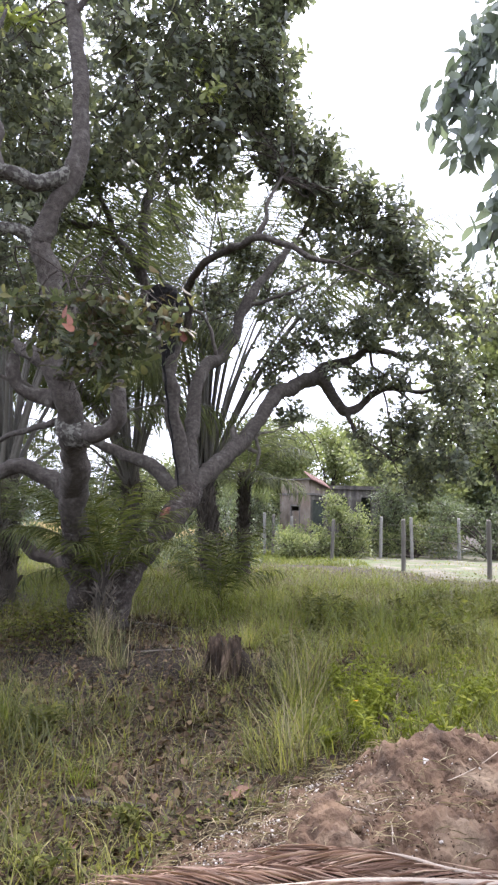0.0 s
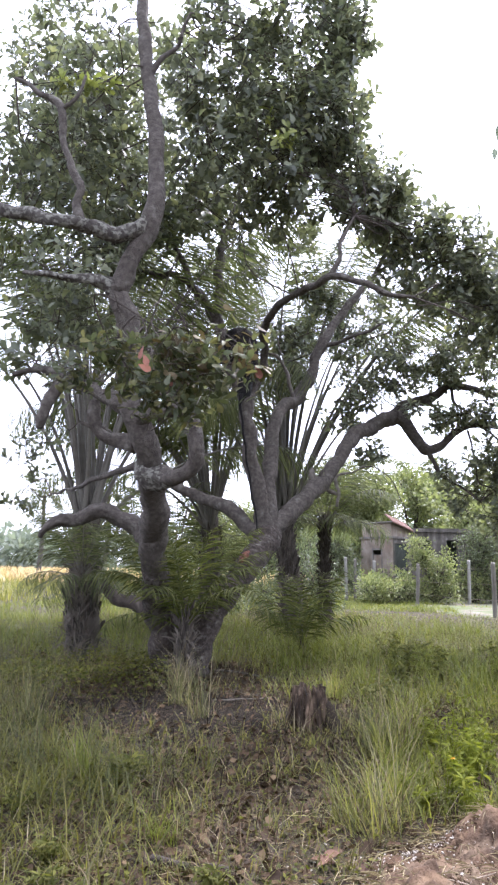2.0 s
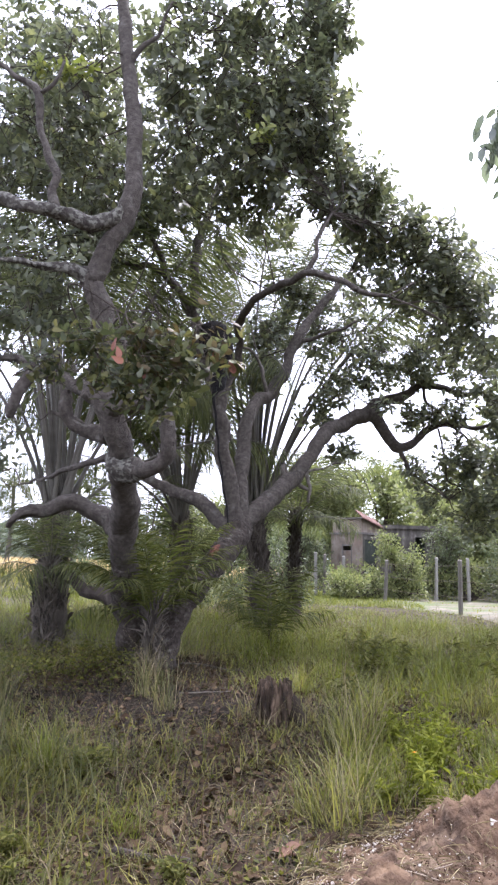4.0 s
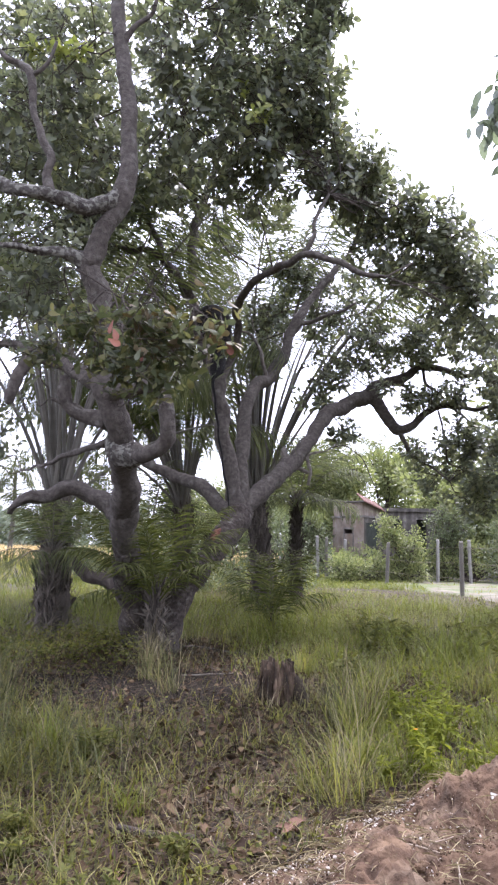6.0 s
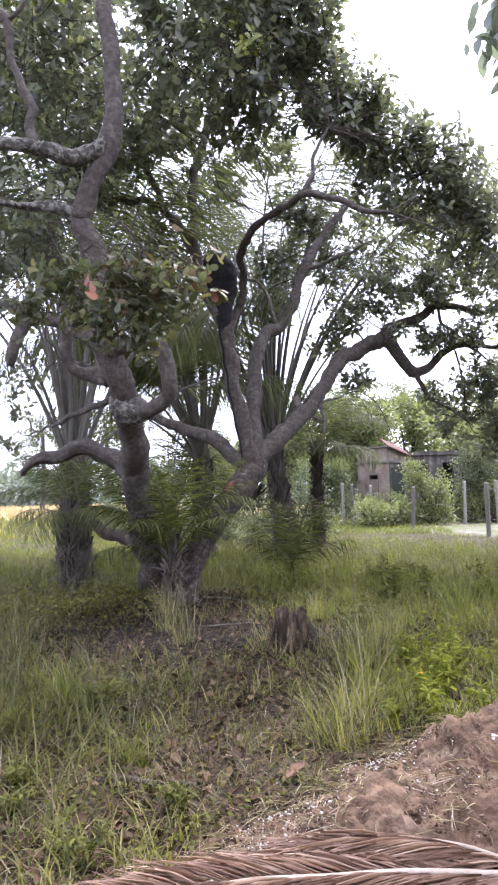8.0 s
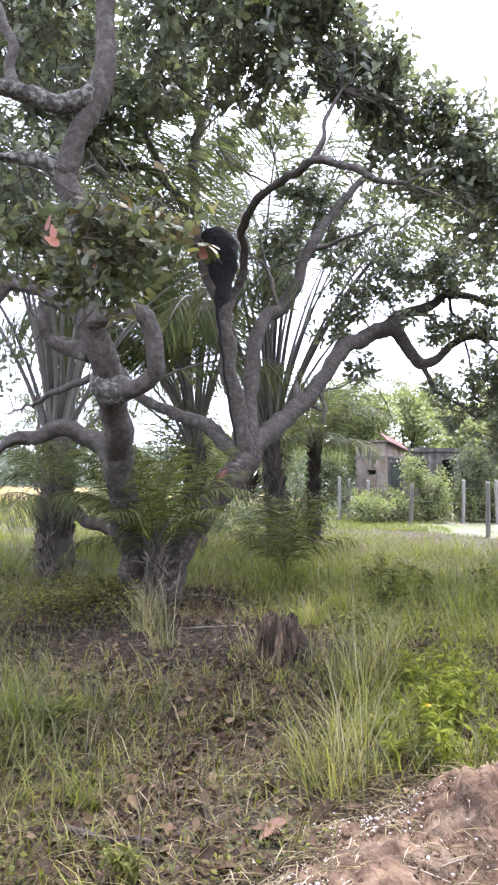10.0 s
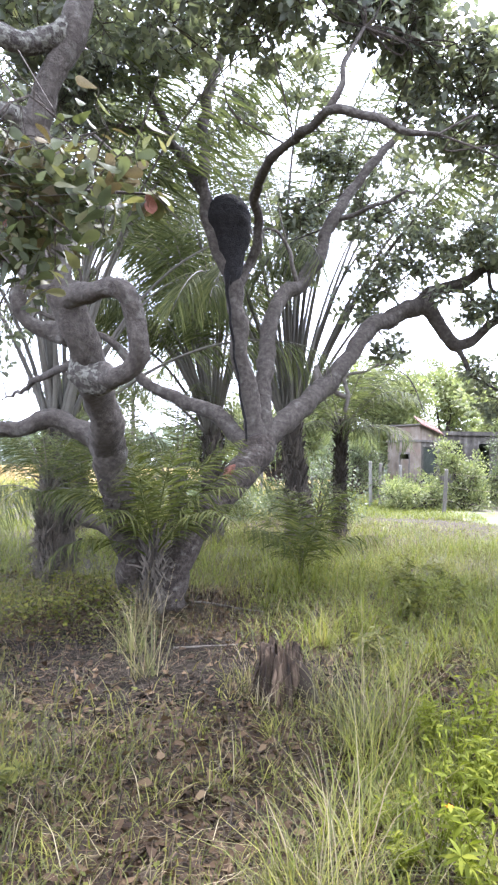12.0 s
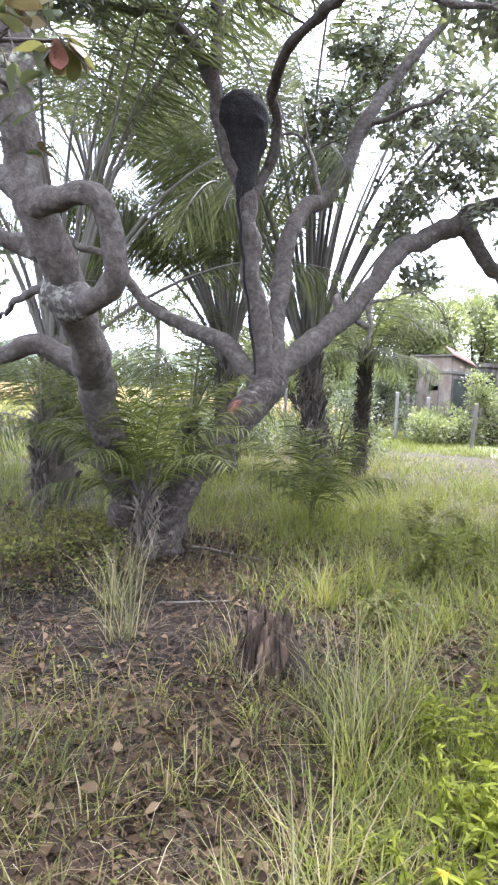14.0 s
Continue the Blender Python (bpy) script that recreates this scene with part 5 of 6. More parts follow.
# ---------------------------------------------------------------- hut
def box(lo, hi):
    (a, b, c), (d, e, f) = lo, hi
    return [(a, b, c), (d, b, c), (d, e, c), (a, e, c), (a, b, f), (d, b, f), (d, e, f), (a, e, f)], [(0, 3, 2, 1), (4, 5, 6, 7), (0, 1, 5, 4), (1, 2, 6, 5), (2, 3, 7, 6), (3, 0, 4, 7)]


def box_mesh(name, boxes, mat):
    s = Soup()
    for lo, hi in boxes:
        s.add(*box(lo, hi))
    return s.mesh(name, mat)


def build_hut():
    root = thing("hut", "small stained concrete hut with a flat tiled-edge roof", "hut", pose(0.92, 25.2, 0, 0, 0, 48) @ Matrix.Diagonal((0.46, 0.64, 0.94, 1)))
    # local x runs along the shaded wall, local y along the lit wall; the near corner is the origin
    put_part("wall", box_mesh("wall", [((0, 0, 0), (0.2, 0.75, 2.5)), ((0, 1.45, 0), (0.2, 2.4, 2.5)), ((0, 0.75, 2.05), (0.2, 1.45, 2.5)), ((0, 0.75, 0), (0.2, 1.45, 1.05))], PLASTER), root, "lit plaster wall with dark stains")
    # this side's shade is put into darker masonry and an oversized dark door
    put_part("wall", box_mesh("wall", [((0.2, 0, 0), (0.45, 0.2, 2.5)), ((2.0, 0, 0), (2.4, 0.2, 2.5)), ((0.45, 0, 2.3), (2.0, 0.2, 2.5))], RUIN), root, "wall round the door, its shade put into the dark colour")
    put_part("wall", box_mesh("wall", [((0.2, 2.2, 0), (2.4, 2.4, 2.5))], PLASTER), root)
    put_part("wall", box_mesh("wall", [((2.2, 0.2, 0), (2.4, 2.2, 2.5))], PLASTER), root)
    put_part("cornice", box_mesh("cornice", [((-0.1, -0.1, 2.5), (2.5, 2.5, 2.58))], ROOF), root)
    gv, gf = box((0.02, 0.02, 2.58), (2.38, 2.38, 3.1))
    gv = [(x, y, z - 0.13 * x if z > 3 else z) for x, y, z in gv]
    put_part("parapet", mesh_from("parapet", gv, gf, PLASTER), root)
    rv, rf = box((-0.22, -0.22, 3.1), (2.6, 2.6, 3.15))
    put_part("roof", mesh_from("roof", [(x, y, z - 0.13 * x) for x, y, z in rv], rf, ROOF), root, "thin sloping roof slab")
    put_part("window_frame", box_mesh("window_frame", [((-0.03, 0.7, 1.0), (0.05, 0.77, 2.1)), ((-0.03, 1.43, 1.0), (0.05, 1.5, 2.1)), ((-0.03, 0.77, 2.03), (0.05, 1.43, 2.1)), ((-0.03, 0.77, 1.0), (0.05, 1.43, 1.07))], ROOF), root, "grey window frame")
    put_part("door", box_mesh("door", [((0.45, 0.06, 0), (2.0, 0.12, 2.3))], INNER), root, "dark green timber door, widened to carry the wall's shade")
    # pale panel added in the opening to stand for a lit wall inside
    put_part("shutter", box_mesh("shutter", [((0.1, 0.75, 1.05), (0.14, 1.45, 1.85))], PLASTER), root, "pale panel added for the lit wall inside the window")
    tile = tube("tile", [(0, 0, 0, 0.07), (0, 0.15, 0.005, 0.075), (0, 0.36, 0.01, 0.08)], TILE, 8, 0.2, 0)
    for i in range(8):
        for j in range(2):
            put_part("tile", tile, root, at=pose(-0.1 + i * 0.33, -0.3 + j * 0.3, 3.1 - 0.13 * (-0.1 + i * 0.33) + j * 0.16, 28, 7, (i * 7) % 5 - 2) @ Matrix.Diagonal((2.1, 1, 0.5, 1)))
    low = thing("ruined_wall", "low grey ruined wall with openings behind bushes", "wall", pose(1.75, 28.0, 0, 0, 0, 4) @ Matrix.Diagonal((0.43, 1, 1.05, 1)))
    put_part("masonry", box_mesh("masonry", [((0, 0, 0), (1.2, 0.25, 2.3)), ((2.0, 0, 0), (3.4, 0.25, 2.3)), ((4.4, 0, 0), (6.5, 0.25, 2.2)), ((0, 0, 2.3), (6.5, 0.25, 2.6))], RUIN), low)
    put_part("lintel", box_mesh("lintel", [((-0.2, -0.1, 2.6), (6.8, 1.9, 2.75))], RUIN), low, "dark overhanging roof slab")
    put_part("back", box_mesh("back", [((0, 1.6, 0), (6.5, 1.8, 2.6))], INNER), low)


build_hut()


# ---------------------------------------------------------------- shrubs and distant trees
def foliage(name, label, category, at, blobs, leaf, count, mat, seed, stem=0.05, group="", template=SMALL, bark=None):
    """A shrub or tree: stems from the foot to every mass, and leaves on each mass. blobs: centre from the foot, radii."""
    rng = np.random.RandomState(seed)
    root = thing(name, label, category, pose(*at), group)
    st = Soup()
    vol = np.array([r[0] * r[1] + r[0] * r[2] for _, r in blobs])
    share = vol / vol.sum()
    B, A, F, S = [], [], [], []
    for (c, r), s in zip(blobs, share):
        c, r = np.array(c, float), np.array(r, float)
        st.add(*tube_arrays(spline([(rng.normal(0, stem), rng.normal(0, stem), -0.1, stem), (c[0] * 0.35, c[1] * 0.35, c[2] * 0.5, stem * 0.7), (*c, stem * 0.3)], 0.4), 6, 0.2))
        n = int(count * s)
        clumps = rng.normal(0, 1, (max(4, n // 14), 3))
        clumps /= np.linalg.norm(clumps, axis=1)[:, None]
        reach = rng.uniform(0.35, 1.12, (len(clumps), 1))
        centre = c + clumps * reach * r
        for q in centre[:14]:
            st.add(*tube_arrays(np.array([(*c, stem * 0.25), (*((c + q) / 2 + rng.normal(0, 0.05, 3)), stem * 0.18), (*q, stem * 0.08)]), 3, 0, close=False))
        pick = rng.randint(0, len(clumps), n)
        d = rng.normal(0, 1, (n, 3))
        B.append(centre[pick] + d * leaf * 1.1)
        A.append(clumps[pick] * 0.6 + d * 0.7 + np.array([0, 0, 0.15]))
        F.append(rng.normal(0, 0.6, (n, 3)) + clumps[pick] * 0.5 + np.array([0, 0, 0.8]))
        S.append(leaf * rng.uniform(0.6, 1.3, n))
    put_part("stem", st.mesh("stem", bark or BARK_DARK), root)
    put_part("crown", tri_mesh("crown", *scatter(template, np.vstack(B), np.vstack(A), np.vstack(F), np.hstack(S)), mat), root)["kind"] = "stuff"
    return root


def masses(seed, n, spread, zlo, zhi, size):
    rng = random.Random(seed)
    return [((rng.uniform(-spread, spread), rng.uniform(-spread, spread) * 0.6, rng.uniform(zlo, zhi)), tuple(size * rng.uniform(0.7, 1.25) for _ in range(3))) for _ in range(n)]


foliage("shrub", "bright green leafy shrub in front of the hut", "shrub", (2.35, 24.2, 0), masses(1, 13, 0.6, 0.3, 2.1, 0.36), 0.085, 6000, BUSH, 31, group="shrubs by the hut", template=OBOVATE)
foliage("shrub", "low yellow-green shrub at the edge of the yard", "shrub", (0.4, 23.0, 0), masses(2, 9, 1.1, 0.2, 0.75, 0.38), 0.1, 2600, BUSH, 32, 0.03, "shrubs by the hut")
foliage("shrub", "low yellow-green shrub at the edge of the yard", "shrub", (1.3, 24.2, 0), masses(12, 12, 1.0, 0.2, 1.1, 0.38), 0.1, 3600, BUSH, 52, 0.03, "shrubs by the hut")
foliage("shrub", "dark green shrub behind the small palm", "shrub", (-1.6, 25.6, 0), masses(3, 14, 1.3, 0.5, 2.4, 0.5), 0.085, 9000, BUSH_DARK, 33, group="shrubs by the hut")
foliage("shrub", "bushy dark shrub in front of the ruined wall", "shrub", (4.0, 26.2, 0), masses(15, 14, 0.8, 0.4, 2.5, 0.45), 0.09, 6500, BUSH_DARK, 55, group="shrubs by the hut")
foliage("shrub", "bushy shrub beside the ruined wall", "shrub", (5.0, 26.2, 0), masses(4, 12, 1.6, 0.3, 1.3, 0.45), 0.08, 7000, BUSH, 34, group="shrubs by the hut")
foliage("shrub", "bushy dark shrub beside the ruined wall", "shrub", (8.0, 25.6, 0), masses(5, 16, 2.2, 0.4, 2.2, 0.55), 0.09, 10000, BUSH_DARK, 35, group="shrubs by the hut")
foliage("shrub", "low green shrub in the grass behind the cashew", "shrub", (-3.8, 15.0, 0), masses(6, 10, 1.2, 0.2, 0.9, 0.4), 0.07, 5000, BUSH_DARK, 36, 0.03, "shrubs in the meadow")
foliage("shrub", "low green shrub in the grass behind the cashew", "shrub", (-1.6, 16.5, 0), masses(7, 10, 1.2, 0.3, 1.3, 0.45), 0.075, 5000, BUSH_DARK, 37, 0.03, "shrubs in the meadow")
foliage("shrub", "low green shrub in the grass behind the cashew", "shrub", (-6.5, 19.0, 0), masses(8, 10, 1.6, 0.2, 1.1, 0.5), 0.075, 5000, BUSH_DARK, 38, 0.03, "shrubs in the meadow")
for i, (x, y, s, z0, z1, m, lab) in enumerate([(-2.0, 36.0, 3.2, 2.2, 5.4, BUSH, "bright green tree behind the hut"), (2.5, 40.0, 3.4, 2.2, 6.2, BUSH, "bright green tree behind the hut"), (7.0, 36.0, 3.2, 2.0, 5.6, BUSH, "bright green tree behind the yard"), (11.5, 33.0, 3.2, 1.2, 5.6, BUSH_DARK, "dark green tree behind the yard"),
                                              (15.5, 36.0, 3.6, 1.2, 6.5, BUSH, "bright green tree behind the yard"), (-7.5, 42.0, 3.4, 1.5, 4.6, BUSH, "bright green tree behind the meadow"), (5.6, 30.5, 1.6, 1.6, 3.6, BUSH, "leafy tree over the ruined wall"), (20.0, 30.0, 3.6, 1.2, 6.0, BUSH_DARK, "dark green tree behind the yard")]):
    foliage("background_tree", lab, "tree", (x, y, 0), masses(40 + i, 26, s, z0, z1, 0.95), 0.215, 20000, m, 60 + i, 0.12, "trees behind the yard")

# the neighbouring tree whose lit crown shows beyond the right limbs
foliage("broadleaf_tree", "sunlit broad-leaved tree with a yellow-green crown", "tree", (5.0, 12.6, 0), [((-1.0, -0.3, 4.3), (0.9, 0.9, 0.8)), ((-0.6, 0.2, 5.2), (0.8, 0.9, 0.6)), ((0.3, 0, 5.4), (1.0, 1.0, 0.8)), ((-1.2, -0.3, 3.4), (0.8, 0.8, 0.6)),
        ((0.2, -0.3, 4.3), (1.0, 1.0, 0.9)), ((1.2, 0, 4.6), (1.0, 1.0, 1.0)), ((-0.4, -0.5, 2.8), (0.8, 0.7, 0.5)), ((0.9, -0.3, 3.1), (1.0, 0.8, 0.7))], 0.15, 9000, BUSH, 71, 0.13, template=OBOVATE, bark=BARK)


def build_overhang():
    root = thing("overhanging_tree", "tree with a drooping bough of long grey-green leaves", "tree", pose(2.3, 3.0, 5.12))
    put_part("trunk", tube("trunk", [(2.6, 0.5, -5.3, 0.26), (2.5, 0.5, -3.5, 0.2), (2.55, 0.4, -1.5, 0.17), (2.3, 0.3, 0.3, 0.12), (2.5, 0.5, 2.2, 0.05)], BARK_TRUNK, 14, 0.15, 0.25, 4), root)
    put_part("bough", tube("bough", [(2.45, 0.35, -0.8, 0.09), (1.8, 0.25, 0.0, 0.07), (0.9, 0.1, 0.35, 0.05), (0.0, 0.08, 0.1, 0.035), (-0.05, 0.1, -0.4, 0.03)], BARK, 10, 0.1, 0.2, 6), root)
    rng = np.random.RandomState(9)
    base, along, facing, size = [], [], [], []
    arms = [[(0, 0.1, -0.4, 0.03), (-0.25, 0.1, -1.0, 0.02), (-0.55, 0.05, -1.6, 0.012), (-0.75, 0.0, -2.1, 0.005)], [(0, 0.1, -0.4, 0.03), (-0.1, 0.1, -1.2, 0.02), (-0.3, 0.05, -1.9, 0.012), (-0.5, 0.0, -2.35, 0.005)], [(0, 0.1, 0.2, 0.03), (-0.4, 0.2, 0, 0.02), (-0.75, 0.2, -0.6, 0.012), (-0.98, 0.15, -1.1, 0.005)], [(0, 0, 0, 0.03), (-0.3, 0, -0.5, 0.02), (-0.62, 0, -1.0, 0.012), (-0.92, -0.02, -1.45, 0.005)], [(0, 0.05, 0, 0.03), (-0.2, 0.1, -0.7, 0.02), (-0.45, 0.05, -1.4, 0.012), (-0.6, 0, -1.95, 0.005)], [(0, 0.1, 0.2, 0.03), (-0.2, 0.2, 0, 0.02), (-0.6, 0.2, -0.35, 0.012), (-0.85, 0.15, -0.8, 0.005)],
            [(0, 0.05, 0, 0.03), (0.02, 0.1, -0.9, 0.02), (-0.15, 0.05, -1.6, 0.012), (-0.2, 0, -2.1, 0.005)]]
    for pts in arms:
        put_part("twig", tube("twig", pts, BARK, 7, 0.06, 0.1), root)
        path = spline(pts, 0.05)
        for k in range(230):
            q = path[int(len(path) * (0.3 + 0.69 * rng.rand()))]
            base.append(q[:3] + rng.normal(0, 0.07, 3))
            d = rng.normal(0, 0.5, 3)
            along.append(d + np.array([-0.1, 0, -1.0]))
            facing.append(rng.normal(0, 1, 3) + np.array([0, -0.6, 0.2]))
            size.append(rng.uniform(0.1, 0.17))
    put_part("foliage", tri_mesh("foliage", *scatter(LANCE, base, along, facing, size, np.array(size) * 1.5), LEAF_DROOP), root)["kind"] = "stuff"


build_overhang()


def coconut(at, h, seed, label):
    root = thing("coconut_palm", label, "palm", pose(*at), "distant coconut palms")
    rng = random.Random(seed)
    put_part("trunk", tube("trunk", [(0, 0, -0.2, 0.22), (0.2, 0, h * 0.5, 0.16), (0.1, 0, h, 0.13)], POST, 10, 0.5, 0.1, seed), root)
    kinds = [frond_mesh(3.4, e, d, 0.12, 0.75, 30, FROND, seed * 7 + i, narrow=0.09) for i, (e, d) in enumerate([(60, 90), (25, 95), (-5, 75)])]
    for i in range(20):
        put_frond(kinds[i % 3], root, pose(0.1, 0, h, rng.uniform(-12, 12), 0, 137.5 * i))


coconut((-18.5, 45.0, 0), 6.3, 3, "tall coconut palm far behind the meadow")
coconut((-1.2, 44.0, 0), 7.0, 4, "coconut palm behind the bright trees")
coconut((3.0, 48.0, 0), 7.6, 5, "coconut palm behind the bright trees")
coconut((-27.0, 52.0, 0), 7.0, 6, "tall coconut palm far behind the meadow")


def build_treeline():
    rng = np.random.RandomState(14)
    root = thing("distant_treeline", "belt of trees at the edge of the field, haze in their colour", "treeline", kind="stuff")
    B, S, A = [], [], []
    for i in range(240):
        a = rng.uniform(-1.25, 1.25)
        d = rng.uniform(115, 150)
        c = np.array([d * math.sin(a), d * math.cos(a), 0])
        hgt = 5 + 3.5 * rng.rand()
        n = 220
        p = rng.normal(0, 1, (n, 3))
        p /= np.linalg.norm(p, axis=1)[:, None]
        B.append(c + p * np.array([4.5, 3, hgt * 0.5]) + np.array([0, 0, hgt * 0.5]))
        A.append(p + rng.normal(0, 0.5, (n, 3)))
        S.append(rng.uniform(0.8, 1.6, n))
    B, A, S = np.vstack(B), np.vstack(A), np.hstack(S)
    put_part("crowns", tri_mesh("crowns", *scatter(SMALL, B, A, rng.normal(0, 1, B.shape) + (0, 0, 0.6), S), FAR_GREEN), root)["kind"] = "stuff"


build_treeline()


# ---------------------------------------------------------------- grass, weeds, litter
def blades(name, label, xy, mat, tall, wide, seed, bend=0.5, per=1, spread=0.03, parent=None, level=None, grow=None):
    rng = np.random.RandomState(seed)
    xy = np.repeat(np.asarray(xy, float), per, axis=0)
    xy = xy + rng.normal(0, spread, xy.shape)
    n = len(xy)
    z = height(xy[:, 0], xy[:, 1]) if level is None else level(xy[:, 0], xy[:, 1])
    base = np.column_stack([xy, z - 0.01])
    a = rng.uniform(0, 2 * math.pi, n)
    tilt = np.abs(rng.normal(0, bend, n))
    along = np.column_stack([np.cos(a) * tilt, np.sin(a) * tilt, np.ones(n)])
    facing = np.column_stack([np.cos(a), np.sin(a), rng.normal(0, 0.1, n)])
    ln = tall * rng.uniform(0.45, 1.15, n) * (1 if grow is None else grow(xy[:, 0], xy[:, 1]))
    me = tri_mesh(name, *scatter(BLADE, base, along, facing, ln, np.full(n, wide) * rng.uniform(0.7, 1.3, n)), mat)
    if parent is not None:
        return put_part(name, me, parent)
    return tagged(new(name, me), label, "grass", kind="stuff")


def region(seed, n, x0, x1, y0, y1, keep=None, spare=0.8):
    rng = np.random.RandomState(seed)
    p = np.column_stack([rng.uniform(x0, x1, n), rng.uniform(y0, y1, n)])
    ok = mound_height(p[:, 0], p[:, 1]) < 0.03
    ok &= rng.rand(n) > spare * dark_ground(p[:, 0], p[:, 1])
    ok &= rng.rand(n) > 0.85 * trodden(p[:, 0], p[:, 1])
    ok &= rng.rand(n) > 0.85 * spare * shade(p[:, 0], p[:, 1])
    if keep is not None:
        ok &= rng.rand(n) < keep(p[:, 0], p[:, 1])
    return p[ok]


def patchy(x, y, s=1.3, k=0.0):
    return np.clip(0.5 + 0.5 * np.sin(s * x + 1.1 * k) * np.cos(s * 0.8 * y - k) + 0.3 * np.sin(2.9 * s * x - 1.7 * s * y + k), 0, 1)


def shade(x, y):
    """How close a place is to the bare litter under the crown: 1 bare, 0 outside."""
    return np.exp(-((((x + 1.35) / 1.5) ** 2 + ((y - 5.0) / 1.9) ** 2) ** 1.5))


def path_bare(x, y):
    return np.exp(-(((x + 0.35 - 0.1 * (y - 2)) / 0.5) ** 2)) * np.clip((5.2 - y) / 2, 0, 1)


def uneven(x, y):
    return 0.45 + 0.9 * patchy(x, y, 1.3, 2.5) * (0.6 + 0.4 * patchy(x, y, 3.7, 0.5))


def thin_out(x, y):
    """Meadow grass gives way towards the fence and the trodden yard."""
    return np.clip(-fence_side(x, y) / 0.6 + 0.4, 0, 1)


def low_by_fence(x, y):
    return np.clip(-fence_side(x, y) / 6.0, 0.35, 1) * (0.6 + 0.6 * patchy(x, y, 1.1, 3.3))


blades("meadow_grass", "tall green meadow grass behind the tree", region(1, 15000, -8, 8, 7.2, 12.5, lambda x, y: np.clip(0.25 + 0.75 * patchy(x, y, 1.8, 2.2), 0, 1)), GRASS_LUSH, 0.42, 0.007, 1, 0.7, 3, grow=uneven)
blades("meadow_grass", "green meadow grass near the fence", region(12, 17000, -10, 9, 12, 20, lambda x, y: thin_out(x, y) * np.clip(0.35 + patchy(x, y, 1.1, 1), 0, 1)), GRASS_LUSH, 0.3, 0.012, 12, 0.6, 2, grow=low_by_fence)
blades("meadow_grass", "brown seed grass in front of the fence", region(15, 5500, -6, 9, 10.5, 20, lambda x, y: thin_out(x, y) * np.clip(patchy(x, y, 1.7, 5) + 0.1, 0, 1)), GRASS_DRY, 0.42, 0.008, 15, 0.5, 2, grow=low_by_fence)
blades("meadow_grass", "tall green meadow grass beside the stump", region(2, 8500, -0.9, 4.5, 4.6, 8.2, lambda x, y: np.clip(0.1 + 0.9 * patchy(x, y, 1.9, 1), 0, 1) * np.clip((y - 4.3) / 2.2, 0.15, 1)), GRASS_LUSH, 0.4, 0.0075, 2, 0.7, 3, grow=uneven)
blades("meadow_straw", "thin pale grass stems in the meadow", region(3, 5500, -8, 9, 5.2, 15, lambda x, y: np.clip(0.15 + patchy(x, y, 1.5, 9), 0, 1)), GRASS_DRY, 0.55, 0.004, 3, 0.4)
blades("meadow_grass", "olive meadow grass between the green", region(13, 11000, -6, 6, 4.8, 12.5, lambda x, y: np.clip(patchy(x, y, 1.4, 6) * np.clip(y - 4.6, 0, 1), 0, 1)), GRASS_LOW, 0.3, 0.006, 13, 0.9, 3)
blades("field_grass", "grass of the open field", region(4, 16000, -30, -1, 18, 48), GRASS, 0.5, 0.03, 4, 0.4)
blades("field_grass", "ripe orange field far behind", region(5, 18000, -70, -6, 36, 115), FIELD, 0.9, 0.12, 5, 0.35)
blades("yard_grass", "rough grass left of the sandy yard", region(17, 9000, -3.5, 2.6, 19, 29, lambda x, y: np.clip(1.3 - 0.5 * fence_side(x, y), 0.1, 1)), GRASS_LUSH, 0.2, 0.014, 17, 0.7, 2)
blades("yard_grass", "short grass in and round the sandy yard", region(6, 30000, 1, 26, 15, 37, lambda x, y: np.clip(patchy(x, y, 0.9, 2) * 1.2 - 0.25, 0, 1) * np.clip(fence_side(x, y) / 2, 0.1, 1)), GRASS, 0.14, 0.02, 6, 0.7)
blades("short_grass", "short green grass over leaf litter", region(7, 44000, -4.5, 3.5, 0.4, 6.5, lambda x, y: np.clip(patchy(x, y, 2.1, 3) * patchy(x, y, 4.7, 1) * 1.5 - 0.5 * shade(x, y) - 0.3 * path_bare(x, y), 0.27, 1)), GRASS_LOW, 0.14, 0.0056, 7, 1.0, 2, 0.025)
blades("short_grass", "bright short grass clumps in the litter", region(16, 2600, -4.0, 3.5, 0.4, 6.0, lambda x, y: np.clip(patchy(x, y, 2.8, 5) - 0.2 - 0.6 * shade(x, y), 0, 1)), GRASS, 0.16, 0.0052, 16, 0.8, 18, 0.035)
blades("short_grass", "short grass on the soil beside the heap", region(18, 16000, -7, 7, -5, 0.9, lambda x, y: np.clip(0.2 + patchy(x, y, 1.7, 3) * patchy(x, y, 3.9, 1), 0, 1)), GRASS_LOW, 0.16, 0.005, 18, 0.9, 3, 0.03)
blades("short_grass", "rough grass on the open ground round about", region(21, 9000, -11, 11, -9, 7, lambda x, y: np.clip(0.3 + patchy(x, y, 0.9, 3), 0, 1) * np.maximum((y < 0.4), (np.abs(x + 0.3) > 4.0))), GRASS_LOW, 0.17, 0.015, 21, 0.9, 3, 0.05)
blades("short_grass", "dry short grass over leaf litter", region(8, 6000, -4.5, 3.5, 0.4, 6.5, lambda x, y: np.clip(patchy(x, y, 1.7, 5) * 0.9 - 0.5 * shade(x, y), 0.06, 1)), GRASS_DRY, 0.19, 0.0044, 8, 1.8, 3, 0.03)
